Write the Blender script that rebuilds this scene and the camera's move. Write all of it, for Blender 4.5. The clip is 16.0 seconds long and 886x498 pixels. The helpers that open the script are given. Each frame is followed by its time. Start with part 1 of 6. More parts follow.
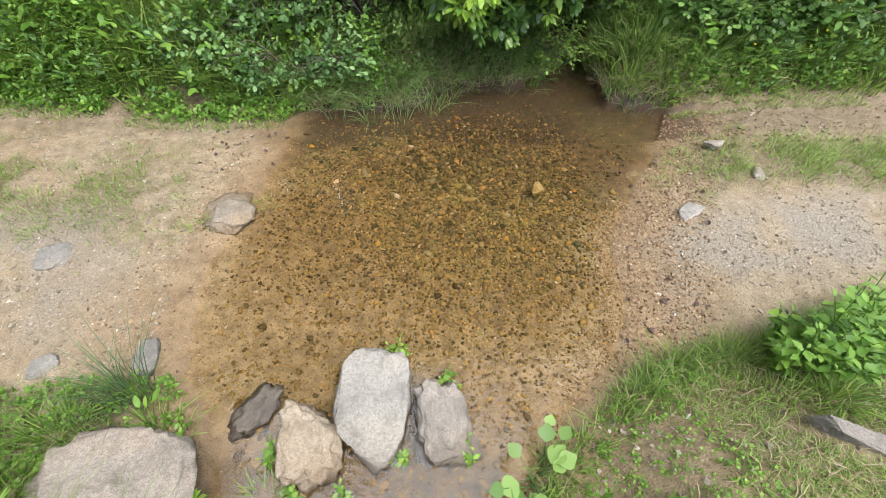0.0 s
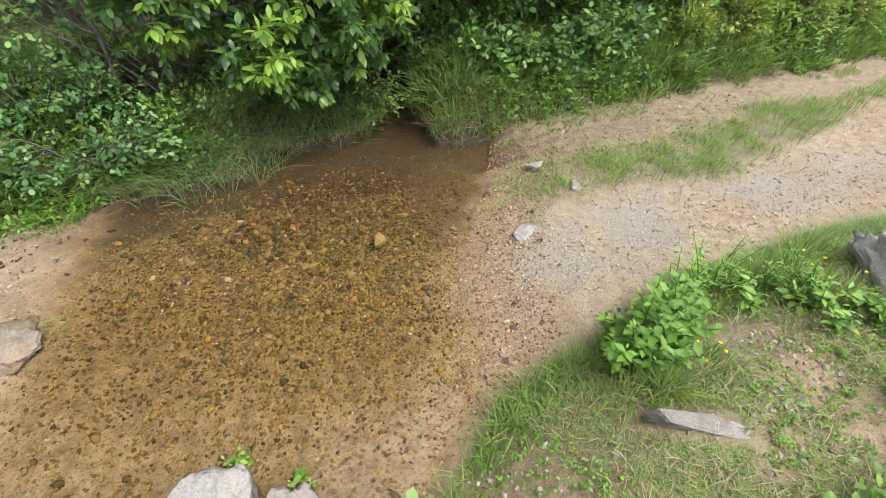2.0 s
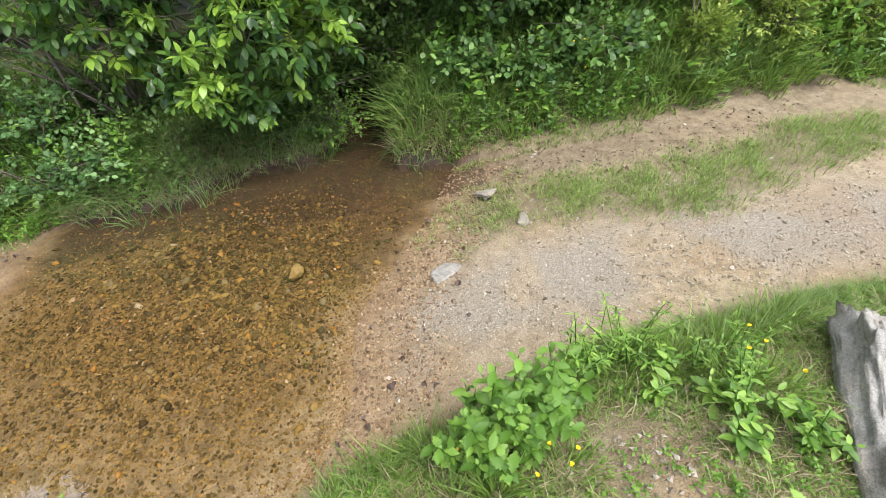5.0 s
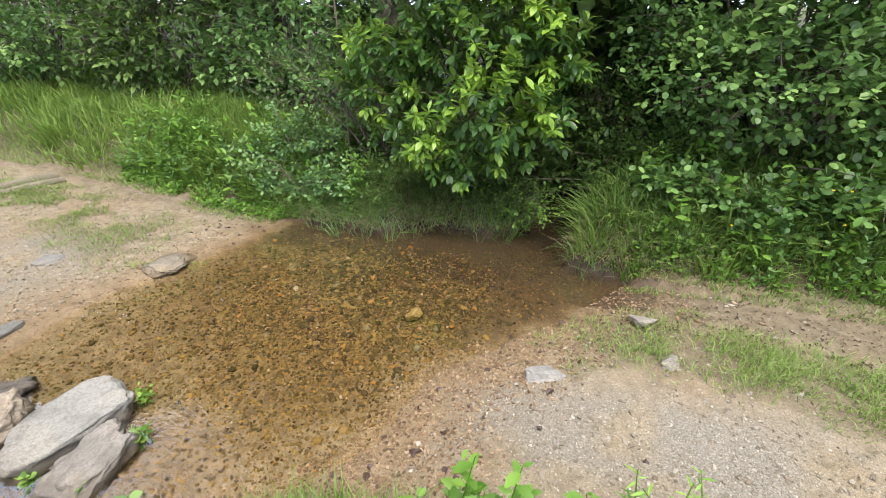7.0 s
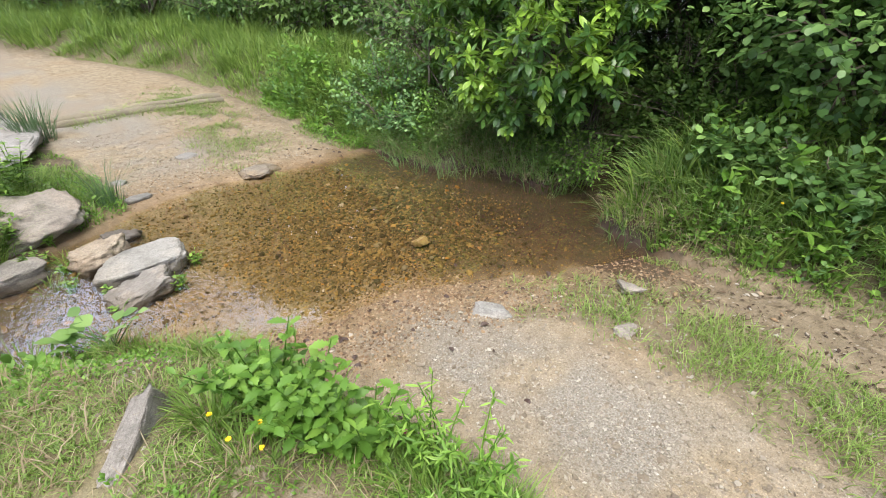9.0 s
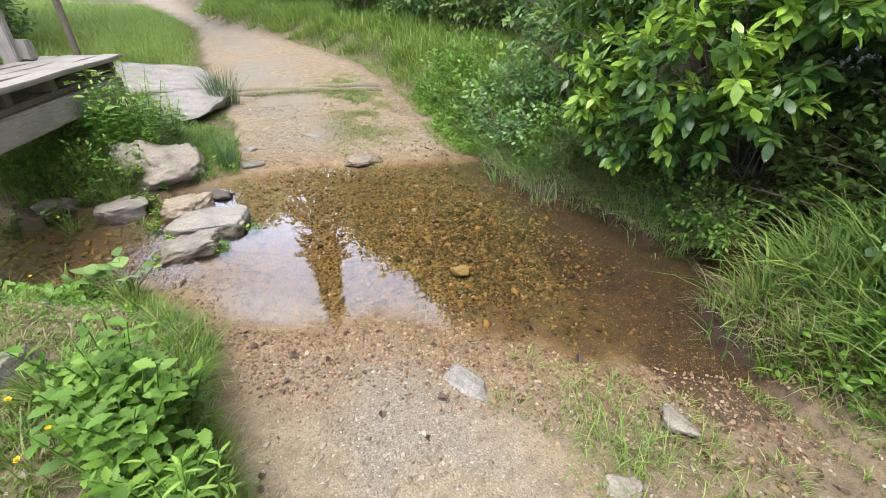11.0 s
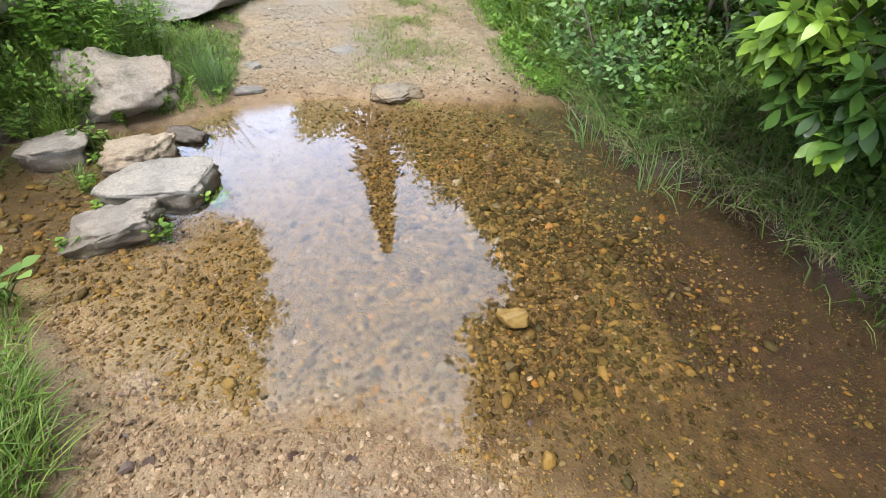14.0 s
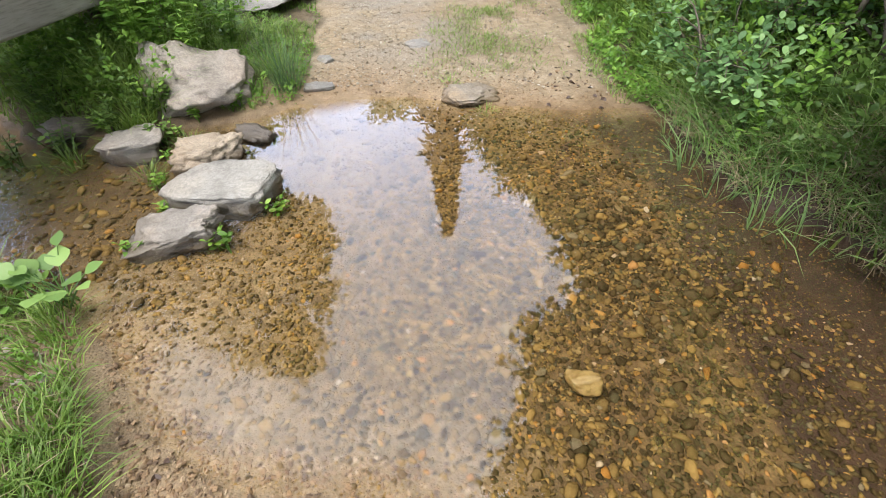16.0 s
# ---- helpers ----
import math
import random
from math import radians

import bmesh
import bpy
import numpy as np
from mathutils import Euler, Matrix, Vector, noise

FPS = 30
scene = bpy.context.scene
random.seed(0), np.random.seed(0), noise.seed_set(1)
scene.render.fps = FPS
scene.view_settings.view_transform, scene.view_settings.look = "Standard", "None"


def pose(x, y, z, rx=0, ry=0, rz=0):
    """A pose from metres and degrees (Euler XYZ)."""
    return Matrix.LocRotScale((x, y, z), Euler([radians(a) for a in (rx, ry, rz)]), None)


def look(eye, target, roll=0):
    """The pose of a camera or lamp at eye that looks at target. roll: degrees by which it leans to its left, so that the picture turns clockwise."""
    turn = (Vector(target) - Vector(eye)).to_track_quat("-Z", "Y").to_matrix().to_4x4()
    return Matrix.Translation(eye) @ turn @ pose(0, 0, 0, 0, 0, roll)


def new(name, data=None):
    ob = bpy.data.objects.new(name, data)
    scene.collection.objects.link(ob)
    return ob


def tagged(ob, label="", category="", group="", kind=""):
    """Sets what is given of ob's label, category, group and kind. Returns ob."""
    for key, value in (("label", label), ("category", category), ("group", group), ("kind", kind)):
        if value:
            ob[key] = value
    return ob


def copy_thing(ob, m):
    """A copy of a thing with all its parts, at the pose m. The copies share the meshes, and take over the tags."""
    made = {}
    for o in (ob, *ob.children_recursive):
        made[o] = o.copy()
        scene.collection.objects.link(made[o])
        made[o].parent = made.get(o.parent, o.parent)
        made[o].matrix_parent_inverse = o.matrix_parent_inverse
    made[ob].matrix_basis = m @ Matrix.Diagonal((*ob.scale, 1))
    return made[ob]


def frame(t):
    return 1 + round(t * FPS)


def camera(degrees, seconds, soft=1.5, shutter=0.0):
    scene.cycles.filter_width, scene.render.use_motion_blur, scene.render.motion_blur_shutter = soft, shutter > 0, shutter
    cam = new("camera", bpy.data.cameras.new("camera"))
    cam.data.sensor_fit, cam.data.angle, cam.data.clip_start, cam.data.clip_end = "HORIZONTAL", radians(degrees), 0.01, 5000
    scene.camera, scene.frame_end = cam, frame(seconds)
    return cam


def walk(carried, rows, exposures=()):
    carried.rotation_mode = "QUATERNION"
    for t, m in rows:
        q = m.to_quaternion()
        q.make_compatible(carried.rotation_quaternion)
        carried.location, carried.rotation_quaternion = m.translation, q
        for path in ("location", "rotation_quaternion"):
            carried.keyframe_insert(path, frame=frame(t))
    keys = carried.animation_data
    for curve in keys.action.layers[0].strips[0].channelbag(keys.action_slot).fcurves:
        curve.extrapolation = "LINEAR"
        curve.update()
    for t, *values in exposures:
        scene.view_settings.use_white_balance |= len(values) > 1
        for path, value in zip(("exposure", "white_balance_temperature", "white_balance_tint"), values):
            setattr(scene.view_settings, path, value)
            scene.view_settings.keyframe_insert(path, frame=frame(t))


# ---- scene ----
UNIT = 1.4  # metres to one unit of the plan below
cam = camera(90.3, 16.0, soft=0.6)
METRES, EYE, TILT, LEAN, TURN = 5.5 * UNIT, 1.9415 * UNIT, -50.0, -2.0, 0.0
ROWS = [
    (0.0, 0.0, 0.0, 0.0, 0.0, 0.0, -0.0),
    (0.5, 0.0093, -0.0009, 0.0003, -2.26, 1.45, 2.01),
    (1.0, 0.0174, 0.0018, 0.0075, -6.65, 4.21, 6.06),
    (1.5, 0.0299, 0.0137, 0.0117, -10.06, 4.64, 10.64),
    (2.0, 0.0649, 0.0122, 0.0091, -12.1, 4.09, 13.13),
    (2.5, 0.1085, 0.0156, 0.0126, -13.5, 4.23, 15.46),
    (3.0, 0.1452, 0.0196, 0.0182, -13.57, 4.15, 16.88),
    (5.5, 0.255, 0.0378, 0.0106, 2.84, 7.56, 3.91),
    (6.0, 0.2637, 0.0516, -0.0014, 8.97, 11.5, -3.84),
    (6.5, 0.2915, 0.0858, -0.0059, 14.23, 17.56, -12.38),
    (7.0, 0.3331, 0.0799, -0.015, 19.02, 20.17, -18.92),
    (7.5, 0.3815, 0.0838, -0.0199, 22.5, 18.22, -20.73),
    (8.0, 0.4372, 0.1014, -0.0049, 24.76, 16.37, -22.99),
    (8.5, 0.481, 0.1171, 0.0057, 30.24, 11.82, -28.04),
    (11.0, 0.4832, 0.2565, 0.1328, 65.84, -10.99, -47.36),
    (11.5, 0.446, 0.2719, 0.1442, 72.06, -16.08, -48.84),
    (12.0, 0.3988, 0.2792, 0.1487, 73.37, -17.77, -48.99),
    (12.5, 0.3673, 0.294, 0.1545, 75.28, -20.38, -49.35),
    (13.0, 0.3426, 0.3084, 0.1635, 76.74, -22.87, -49.56),
    (13.5, 0.3134, 0.3141, 0.1585, 78.04, -26.26, -50.17),
    (14.0, 0.2907, 0.3201, 0.1528, 78.87, -31.16, -50.23),
    (14.5, 0.2646, 0.3274, 0.1567, 80.92, -34.87, -50.43),
    (15.0, 0.2497, 0.3253, 0.1586, 84.71, -39.3, -49.87),
    (15.5, 0.245, 0.3214, 0.1589, 86.88, -40.94, -49.28),
    (16.0, 0.2449, 0.3175, 0.1556, 92.8, -43.77, -49.11),
]
walk(cam, [(t, pose(0, 0, EYE, TILT, LEAN, TURN) @ pose(METRES * x, METRES * y, METRES * z, 90 + pitch, roll, yaw)) for t, x, y, z, yaw, pitch, roll in ROWS])

# ---- world, sun, exposure ----
world = bpy.data.worlds.new("overcast_sky")
scene.world = world
world.use_nodes = True
wn, wl = world.node_tree.nodes, world.node_tree.links
wn.clear()
scene.view_settings.exposure = 1.46
SUN_EL, SUN_AZ = 64.0, 315.0
sky = wn.new("ShaderNodeTexSky")
sky.sky_type = "NISHITA"
sky.sun_disc = False
sky.sun_elevation, sky.sun_rotation = radians(SUN_EL), radians(90 - SUN_AZ)
sky.dust_density = 3.0
cloud_noise = wn.new("ShaderNodeTexNoise")
cloud_noise.inputs["Scale"].default_value = 2.5
cloud_noise.inputs["Detail"].default_value = 5
cloud_ramp = wn.new("ShaderNodeValToRGB")
cloud_ramp.color_ramp.elements[0].color = (6.75, 6.85, 7.9, 1)
cloud_ramp.color_ramp.elements[1].color = (9.7, 9.75, 10.8, 1)
low_ramp = wn.new("ShaderNodeValToRGB")
low_ramp.color_ramp.elements[0].position, low_ramp.color_ramp.elements[1].position = 0.25, 0.85
low_ramp.color_ramp.elements[0].color = (0.86, 0.965, 1.20, 1)
low_ramp.color_ramp.elements[1].color = (1.03, 1.0, 0.91, 1)
sky_dir, sky_up = wn.new("ShaderNodeTexCoord"), wn.new("ShaderNodeSeparateXYZ")
tint = wn.new("ShaderNodeMixRGB")
tint.blend_type = "MULTIPLY"
tint.inputs[0].default_value = 1.0
cloud_mix = wn.new("ShaderNodeMixRGB")
cloud_mix.inputs[0].default_value = 0.85
bg = wn.new("ShaderNodeBackground")
bg.inputs["Strength"].default_value = 0.15
wout = wn.new("ShaderNodeOutputWorld")
wl.new(cloud_noise.outputs["Fac"], cloud_ramp.inputs[0])
wl.new(sky.outputs[0], cloud_mix.inputs[1])
wl.new(sky_dir.outputs["Generated"], sky_up.inputs[0])
wl.new(sky_up.outputs[2], low_ramp.inputs[0])
wl.new(cloud_ramp.outputs[0], tint.inputs[1])
wl.new(low_ramp.outputs[0], tint.inputs[2])
wl.new(tint.outputs[0], cloud_mix.inputs[2])
wl.new(cloud_mix.outputs[0], bg.inputs[0])
wl.new(bg.outputs[0], wout.inputs[0])

sun = new("sun", bpy.data.lights.new("sun", "SUN"))
sun.data.energy, sun.data.angle, sun.data.color = 1.3, radians(26), (1.0, 0.95, 0.86)
sun_dir = Vector((math.cos(radians(SUN_AZ)) * math.cos(radians(SUN_EL)), math.sin(radians(SUN_AZ)) * math.cos(radians(SUN_EL)), math.sin(radians(SUN_EL))))
sun.matrix_world = look(sun_dir * 50, (0, 0, 0))

# ---- materials ----


class Mat:
    """A node material with short ways to add nodes."""

    def __init__(self, name):
        self.m = bpy.data.materials.new(name)
        self.m.use_nodes = True
        self.n, self.l = self.m.node_tree.nodes, self.m.node_tree.links
        self.bsdf = self.n["Principled BSDF"]
        self.out = self.n["Material Output"]

    def add(self, kind, **inputs):
        node = self.n.new("ShaderNode" + kind)
        for key, value in inputs.items():
            sock = node.inputs[int(key[1:])] if key[0] == "i" and key[1:].isdigit() else node.inputs[key]
            if isinstance(value, bpy.types.NodeSocket):
                self.l.new(value, sock)
            else:
                sock.default_value = value
        return node

    def coords(self):
        return self.add("TexCoord").outputs["Object"]

    def noise(self, scale, detail=4.0, rough=0.55, vec=None):
        return self.add("TexNoise", Vector=vec or self.coords(), Scale=scale, Detail=detail, Roughness=rough).outputs["Fac"]

    def ramp(self, fac, *stops):
        node = self.add("ValToRGB", i0=fac)
        e = node.color_ramp.elements
        while len(e) < len(stops):
            e.new(0.5)
        for el, (p, c) in zip(e, stops):
            el.position = p
            el.color = (c, c, c, 1) if isinstance(c, (int, float)) else (*c, 1)
        return node.outputs[0]

    def mix(self, fac, a, b, mode="MIX"):
        node = self.n.new("ShaderNodeMixRGB")
        node.blend_type = mode
        for sock, v in zip(node.inputs, (fac, a, b)):
            if isinstance(v, bpy.types.NodeSocket):
                self.l.new(v, sock)
            elif isinstance(v, (int, float)):
                sock.default_value = v if sock.type == "VALUE" else (v, v, v, 1)
            else:
                sock.default_value = (*v, 1)
        return node.outputs[0]

    def math(self, op, a, b=0.0):
        node = self.n.new("ShaderNodeMath")
        node.operation = op
        for sock, v in zip(node.inputs, (a, b)):
            if isinstance(v, bpy.types.NodeSocket):
                self.l.new(v, sock)
            else:
                sock.default_value = v
        return node.outputs[0]

    def attr(self, name):
        node = self.n.new("ShaderNodeAttribute")
        node.attribute_name = name
        return node.outputs["Fac"]

    def bump(self, height, strength, distance=0.01):
        node = self.add("Bump", Strength=strength, Distance=distance, Height=height)
        self.l.new(node.outputs[0], self.bsdf.inputs["Normal"])

    def set(self, **inputs):
        for key, v in inputs.items():
            sock = self.bsdf.inputs[key.replace("_", " ")]
            if isinstance(v, bpy.types.NodeSocket):
                self.l.new(v, sock)
            elif isinstance(v, tuple) and len(v) == 3:
                sock.default_value = (*v, 1)
            else:
                sock.default_value = v


def leaf_material(name, dark, mid, light, gloss=0.42, translucent=0.3):
    """Leaves: colour varies leaf by leaf, with young leaves lighter, and lets some light through."""
    k = Mat(name)
    island = k.add("NewGeometry").outputs["Random Per Island"]
    island = k.math("FRACT", k.math("ADD", island, k.add("ObjectInfo").outputs["Random"]))
    tone = k.math("ADD", k.math("MULTIPLY", island, 0.55), k.math("MULTIPLY", k.attr("young"), 0.75))
    col = k.ramp(tone, (0.0, dark), (0.45, mid), (1.0, light))
    col = k.mix(k.math("MULTIPLY", k.noise(35.0, 3), 0.3), col, dark)
    k.set(Base_Color=col, Roughness=gloss)
    k.bsdf.inputs["Specular IOR Level"].default_value = 0.4
    trans = k.add("BsdfTranslucent", Color=k.mix(0.5, col, light))
    mixer = k.add("MixShader", i0=translucent, i1=k.bsdf.outputs[0], i2=trans.outputs[0])
    k.l.new(mixer.outputs[0], k.out.inputs[0])
    return k.m


M_GRASS = leaf_material("grass_blade", (0.04, 0.085, 0.014), (0.13, 0.235, 0.038), (0.32, 0.44, 0.10), 0.45, 0.35)
M_GRASS_SHORT = leaf_material("short_grass", (0.08, 0.145, 0.028), (0.195, 0.305, 0.062), (0.42, 0.50, 0.17), 0.5, 0.3)
M_DRY = leaf_material("dry_grass", (0.16, 0.115, 0.065), (0.31, 0.25, 0.155), (0.52, 0.45, 0.31), 0.7, 0.25)
M_SEDGE = leaf_material("sedge_blade", (0.045, 0.10, 0.022), (0.14, 0.26, 0.055), (0.36, 0.48, 0.17), 0.42, 0.3)
M_BIGLEAF = leaf_material("glossy_shrub_leaf", (0.022, 0.058, 0.02), (0.092, 0.19, 0.04), (0.32, 0.50, 0.065), 0.30, 0.3)
M_ALDER = leaf_material("round_shrub_leaf", (0.03, 0.075, 0.02), (0.115, 0.225, 0.055), (0.27, 0.43, 0.12), 0.45, 0.3)
M_PALE = leaf_material("pale_shrub_leaf", (0.05, 0.115, 0.035), (0.13, 0.255, 0.08), (0.26, 0.42, 0.16), 0.55, 0.3)
M_FEATHER = leaf_material("feathery_leaf", (0.11, 0.17, 0.02), (0.25, 0.35, 0.06), (0.46, 0.55, 0.13), 0.5, 0.35)
M_HERB = leaf_material("herb_leaf", (0.045, 0.11, 0.015), (0.13, 0.27, 0.035), (0.30, 0.48, 0.085), 0.42, 0.33)
M_SAPLING = leaf_material("sapling_leaf", (0.055, 0.13, 0.018), (0.11, 0.235, 0.03), (0.23, 0.40, 0.065), 0.5, 0.33)
M_WOODLEAF = leaf_material("woodland_leaf", (0.03, 0.065, 0.015), (0.085, 0.16, 0.03), (0.20, 0.31, 0.07), 0.5, 0.3)
M_NEEDLE = leaf_material("fir_needles", (0.012, 0.028, 0.012), (0.025, 0.05, 0.02), (0.05, 0.08, 0.03), 0.6, 0.1)


def plain(name, colour, rough=0.6, second=None, scale=20.0, bump=0.2):
    k = Mat(name)
    n = k.noise(scale, 6)
    k.set(Base_Color=k.ramp(n, (0.3, colour), (0.75, second or tuple(c * 1.5 for c in colour))), Roughness=rough)
    k.bump(n, bump, 0.01)
    return k.m


M_BARK = plain("bark", (0.07, 0.055, 0.042), 0.85, (0.16, 0.13, 0.10), 30, 0.6)
# bark with the shrub hollow's shade put into its colour
M_SHADED_BARK = plain("shaded_bark", (0.03, 0.024, 0.018), 0.85, (0.075, 0.06, 0.046), 30, 0.6)
M_TWIG = plain("twig", (0.09, 0.07, 0.05), 0.8, (0.19, 0.15, 0.11), 60, 0.3)
M_PETAL = plain("yellow_petal", (0.78, 0.55, 0.02), 0.4, (0.85, 0.66, 0.04))
M_CLOVER = plain("pink_petal", (0.55, 0.12, 0.30), 0.6, (0.65, 0.22, 0.42))
M_DEADLEAF = plain("dark_wet_leaf", (0.03, 0.018, 0.015), 0.45, (0.09, 0.05, 0.035), 80)


def rock_material(name, base, light, stain, scale=6.0, stain_amount=0.5, spots=True):
    k = Mat(name)
    v = k.coords()
    big = k.noise(scale, 6, 0.6, v)
    fine = k.noise(scale * 14, 5, 0.7, v)
    col = k.ramp(big, (0.3, base), (0.7, light))
    col = k.mix(k.math("MULTIPLY", k.ramp(k.noise(scale * 0.6, 5, 0.65, v), (0.48, 0.0), (0.62, 1.0)), stain_amount), col, stain)
    if spots:
        col = k.mix(k.math("MULTIPLY", k.ramp(fine, (0.40, 1.0), (0.55, 0.0)), 0.4), col, tuple(c * 0.55 for c in base))
        vor = k.add("TexVoronoi", Vector=v, Scale=scale * 5)
        col = k.mix(k.math("MULTIPLY", k.ramp(vor.outputs["Distance"], (0.1, 1.0), (0.24, 0.0)), 0.2), col, tuple(min(1, c * 1.2) for c in light))
    grain = k.noise(scale * 45, 3, 0.6, v)
    col = k.mix(0.55, col, k.ramp(grain, (0.36, 0.5), (0.5, 1.0), (0.66, 1.45)), "MULTIPLY")
    strat = k.add("Mapping", Vector=v, Rotation=(0.15, 0.1, 0.3), Scale=(1, 1, 7))
    bands = k.noise(scale * 2, 5, 0.6, strat.outputs[0])
    col = k.mix(k.math("MULTIPLY", k.ramp(bands, (0.35, 1.0), (0.5, 0.0)), 0.45), col, tuple(c * 0.5 for c in base))
    # wet, stain and painted underside shade within a few centimetres of the water line
    z = k.add("SeparateXYZ", Vector=k.add("NewGeometry").outputs["Position"]).outputs[2]
    wet = k.ramp(k.math("ADD", k.math("DIVIDE", z, UNIT), k.math("MULTIPLY", big, 0.03)), (0.064, 1.0), (0.10, 0.0))
    k.set(Base_Color=k.mix(k.math("MULTIPLY", wet, 0.75), col, tuple(c * 0.35 for c in stain)), Roughness=k.ramp(wet, (0.0, 0.85), (1.0, 0.3)))
    k.bump(k.mix(0.5, fine, bands), 0.8, 0.016)
    return k.m


M_ROCK_GREY = rock_material("grey_gneiss", (0.17, 0.155, 0.135), (0.33, 0.305, 0.275), (0.24, 0.18, 0.12), 7.0, 0.35)
M_ROCK_PALE = rock_material("pale_slab_stone", (0.22, 0.21, 0.19), (0.35, 0.34, 0.315), (0.28, 0.23, 0.17), 5.0, 0.35)
M_ROCK_SLAB = rock_material("grey_bedrock", (0.21, 0.20, 0.19), (0.36, 0.345, 0.325), (0.20, 0.17, 0.13), 3.0, 0.5)
M_ROCK_PINK = rock_material("tan_stone", (0.24, 0.19, 0.135), (0.44, 0.38, 0.30), (0.17, 0.105, 0.05), 7.0, 0.5)
M_ROCK_DARK = rock_material("dark_wet_stone", (0.11, 0.095, 0.08), (0.23, 0.20, 0.17), (0.10, 0.075, 0.05), 8.0, 0.5)
M_ROCK_BROWN = rock_material("brownish_boulder", (0.23, 0.20, 0.17), (0.38, 0.345, 0.30), (0.23, 0.175, 0.13), 5.0, 0.5)
M_ROCK_LIGHT = rock_material("light_grey_boulder", (0.22, 0.215, 0.20), (0.40, 0.39, 0.37), (0.20, 0.165, 0.12), 5.0, 0.5)
M_YELLOW = plain("yellow_ochre_stone", (0.20, 0.125, 0.04), 0.5, (0.36, 0.26, 0.10), 30)
M_ROCK_OCHRE = rock_material("ochre_stained_stone", (0.20, 0.175, 0.14), (0.38, 0.345, 0.29), (0.30, 0.18, 0.06), 6.0, 0.45)


def pebble_material(name, stops, rough, sheen=0.4):
    k = Mat(name)
    island = k.math("FRACT", k.math("ADD", k.add("NewGeometry").outputs["Random Per Island"], k.add("ObjectInfo").outputs["Random"]))
    col = k.ramp(island, *stops)
    col = k.mix(k.math("MULTIPLY", k.noise(120.0, 4), 0.35), col, tuple(c * 0.5 for c in stops[0][1]))
    k.set(Base_Color=col, Roughness=rough)
    k.bsdf.inputs["Specular IOR Level"].default_value = sheen
    k.bump(k.noise(150.0, 4), 0.8, 0.006)
    return k.m


M_BEDSTONE = pebble_material("wet_bed_pebble", ((0.0, (0.08, 0.056, 0.024)), (0.3, (0.15, 0.10, 0.037)), (0.6, (0.24, 0.155, 0.052)), (0.82, (0.33, 0.213, 0.07)), (0.9, (0.20, 0.165, 0.105)), (0.96, (0.36, 0.25, 0.095)), (0.985, (0.43, 0.20, 0.04)), (1.0, (0.46, 0.40, 0.30))), 0.7, 0.1)
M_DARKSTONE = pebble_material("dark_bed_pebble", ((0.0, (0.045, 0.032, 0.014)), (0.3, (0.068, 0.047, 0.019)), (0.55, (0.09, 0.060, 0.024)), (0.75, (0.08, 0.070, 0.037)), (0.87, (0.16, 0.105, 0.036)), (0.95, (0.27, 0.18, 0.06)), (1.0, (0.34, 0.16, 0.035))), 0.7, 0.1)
M_GRAVEL = pebble_material("dry_gravel", ((0.0, (0.18, 0.145, 0.105)), (0.4, (0.24, 0.20, 0.15)), (0.75, (0.32, 0.28, 0.22)), (0.95, (0.42, 0.385, 0.32)), (1.0, (0.54, 0.50, 0.43))), 0.85)
M_WETGRAVEL = pebble_material("damp_gravel", ((0.0, (0.09, 0.056, 0.032)), (0.4, (0.205, 0.128, 0.068)), (0.75, (0.31, 0.205, 0.112)), (1.0, (0.42, 0.325, 0.215))), 0.5)


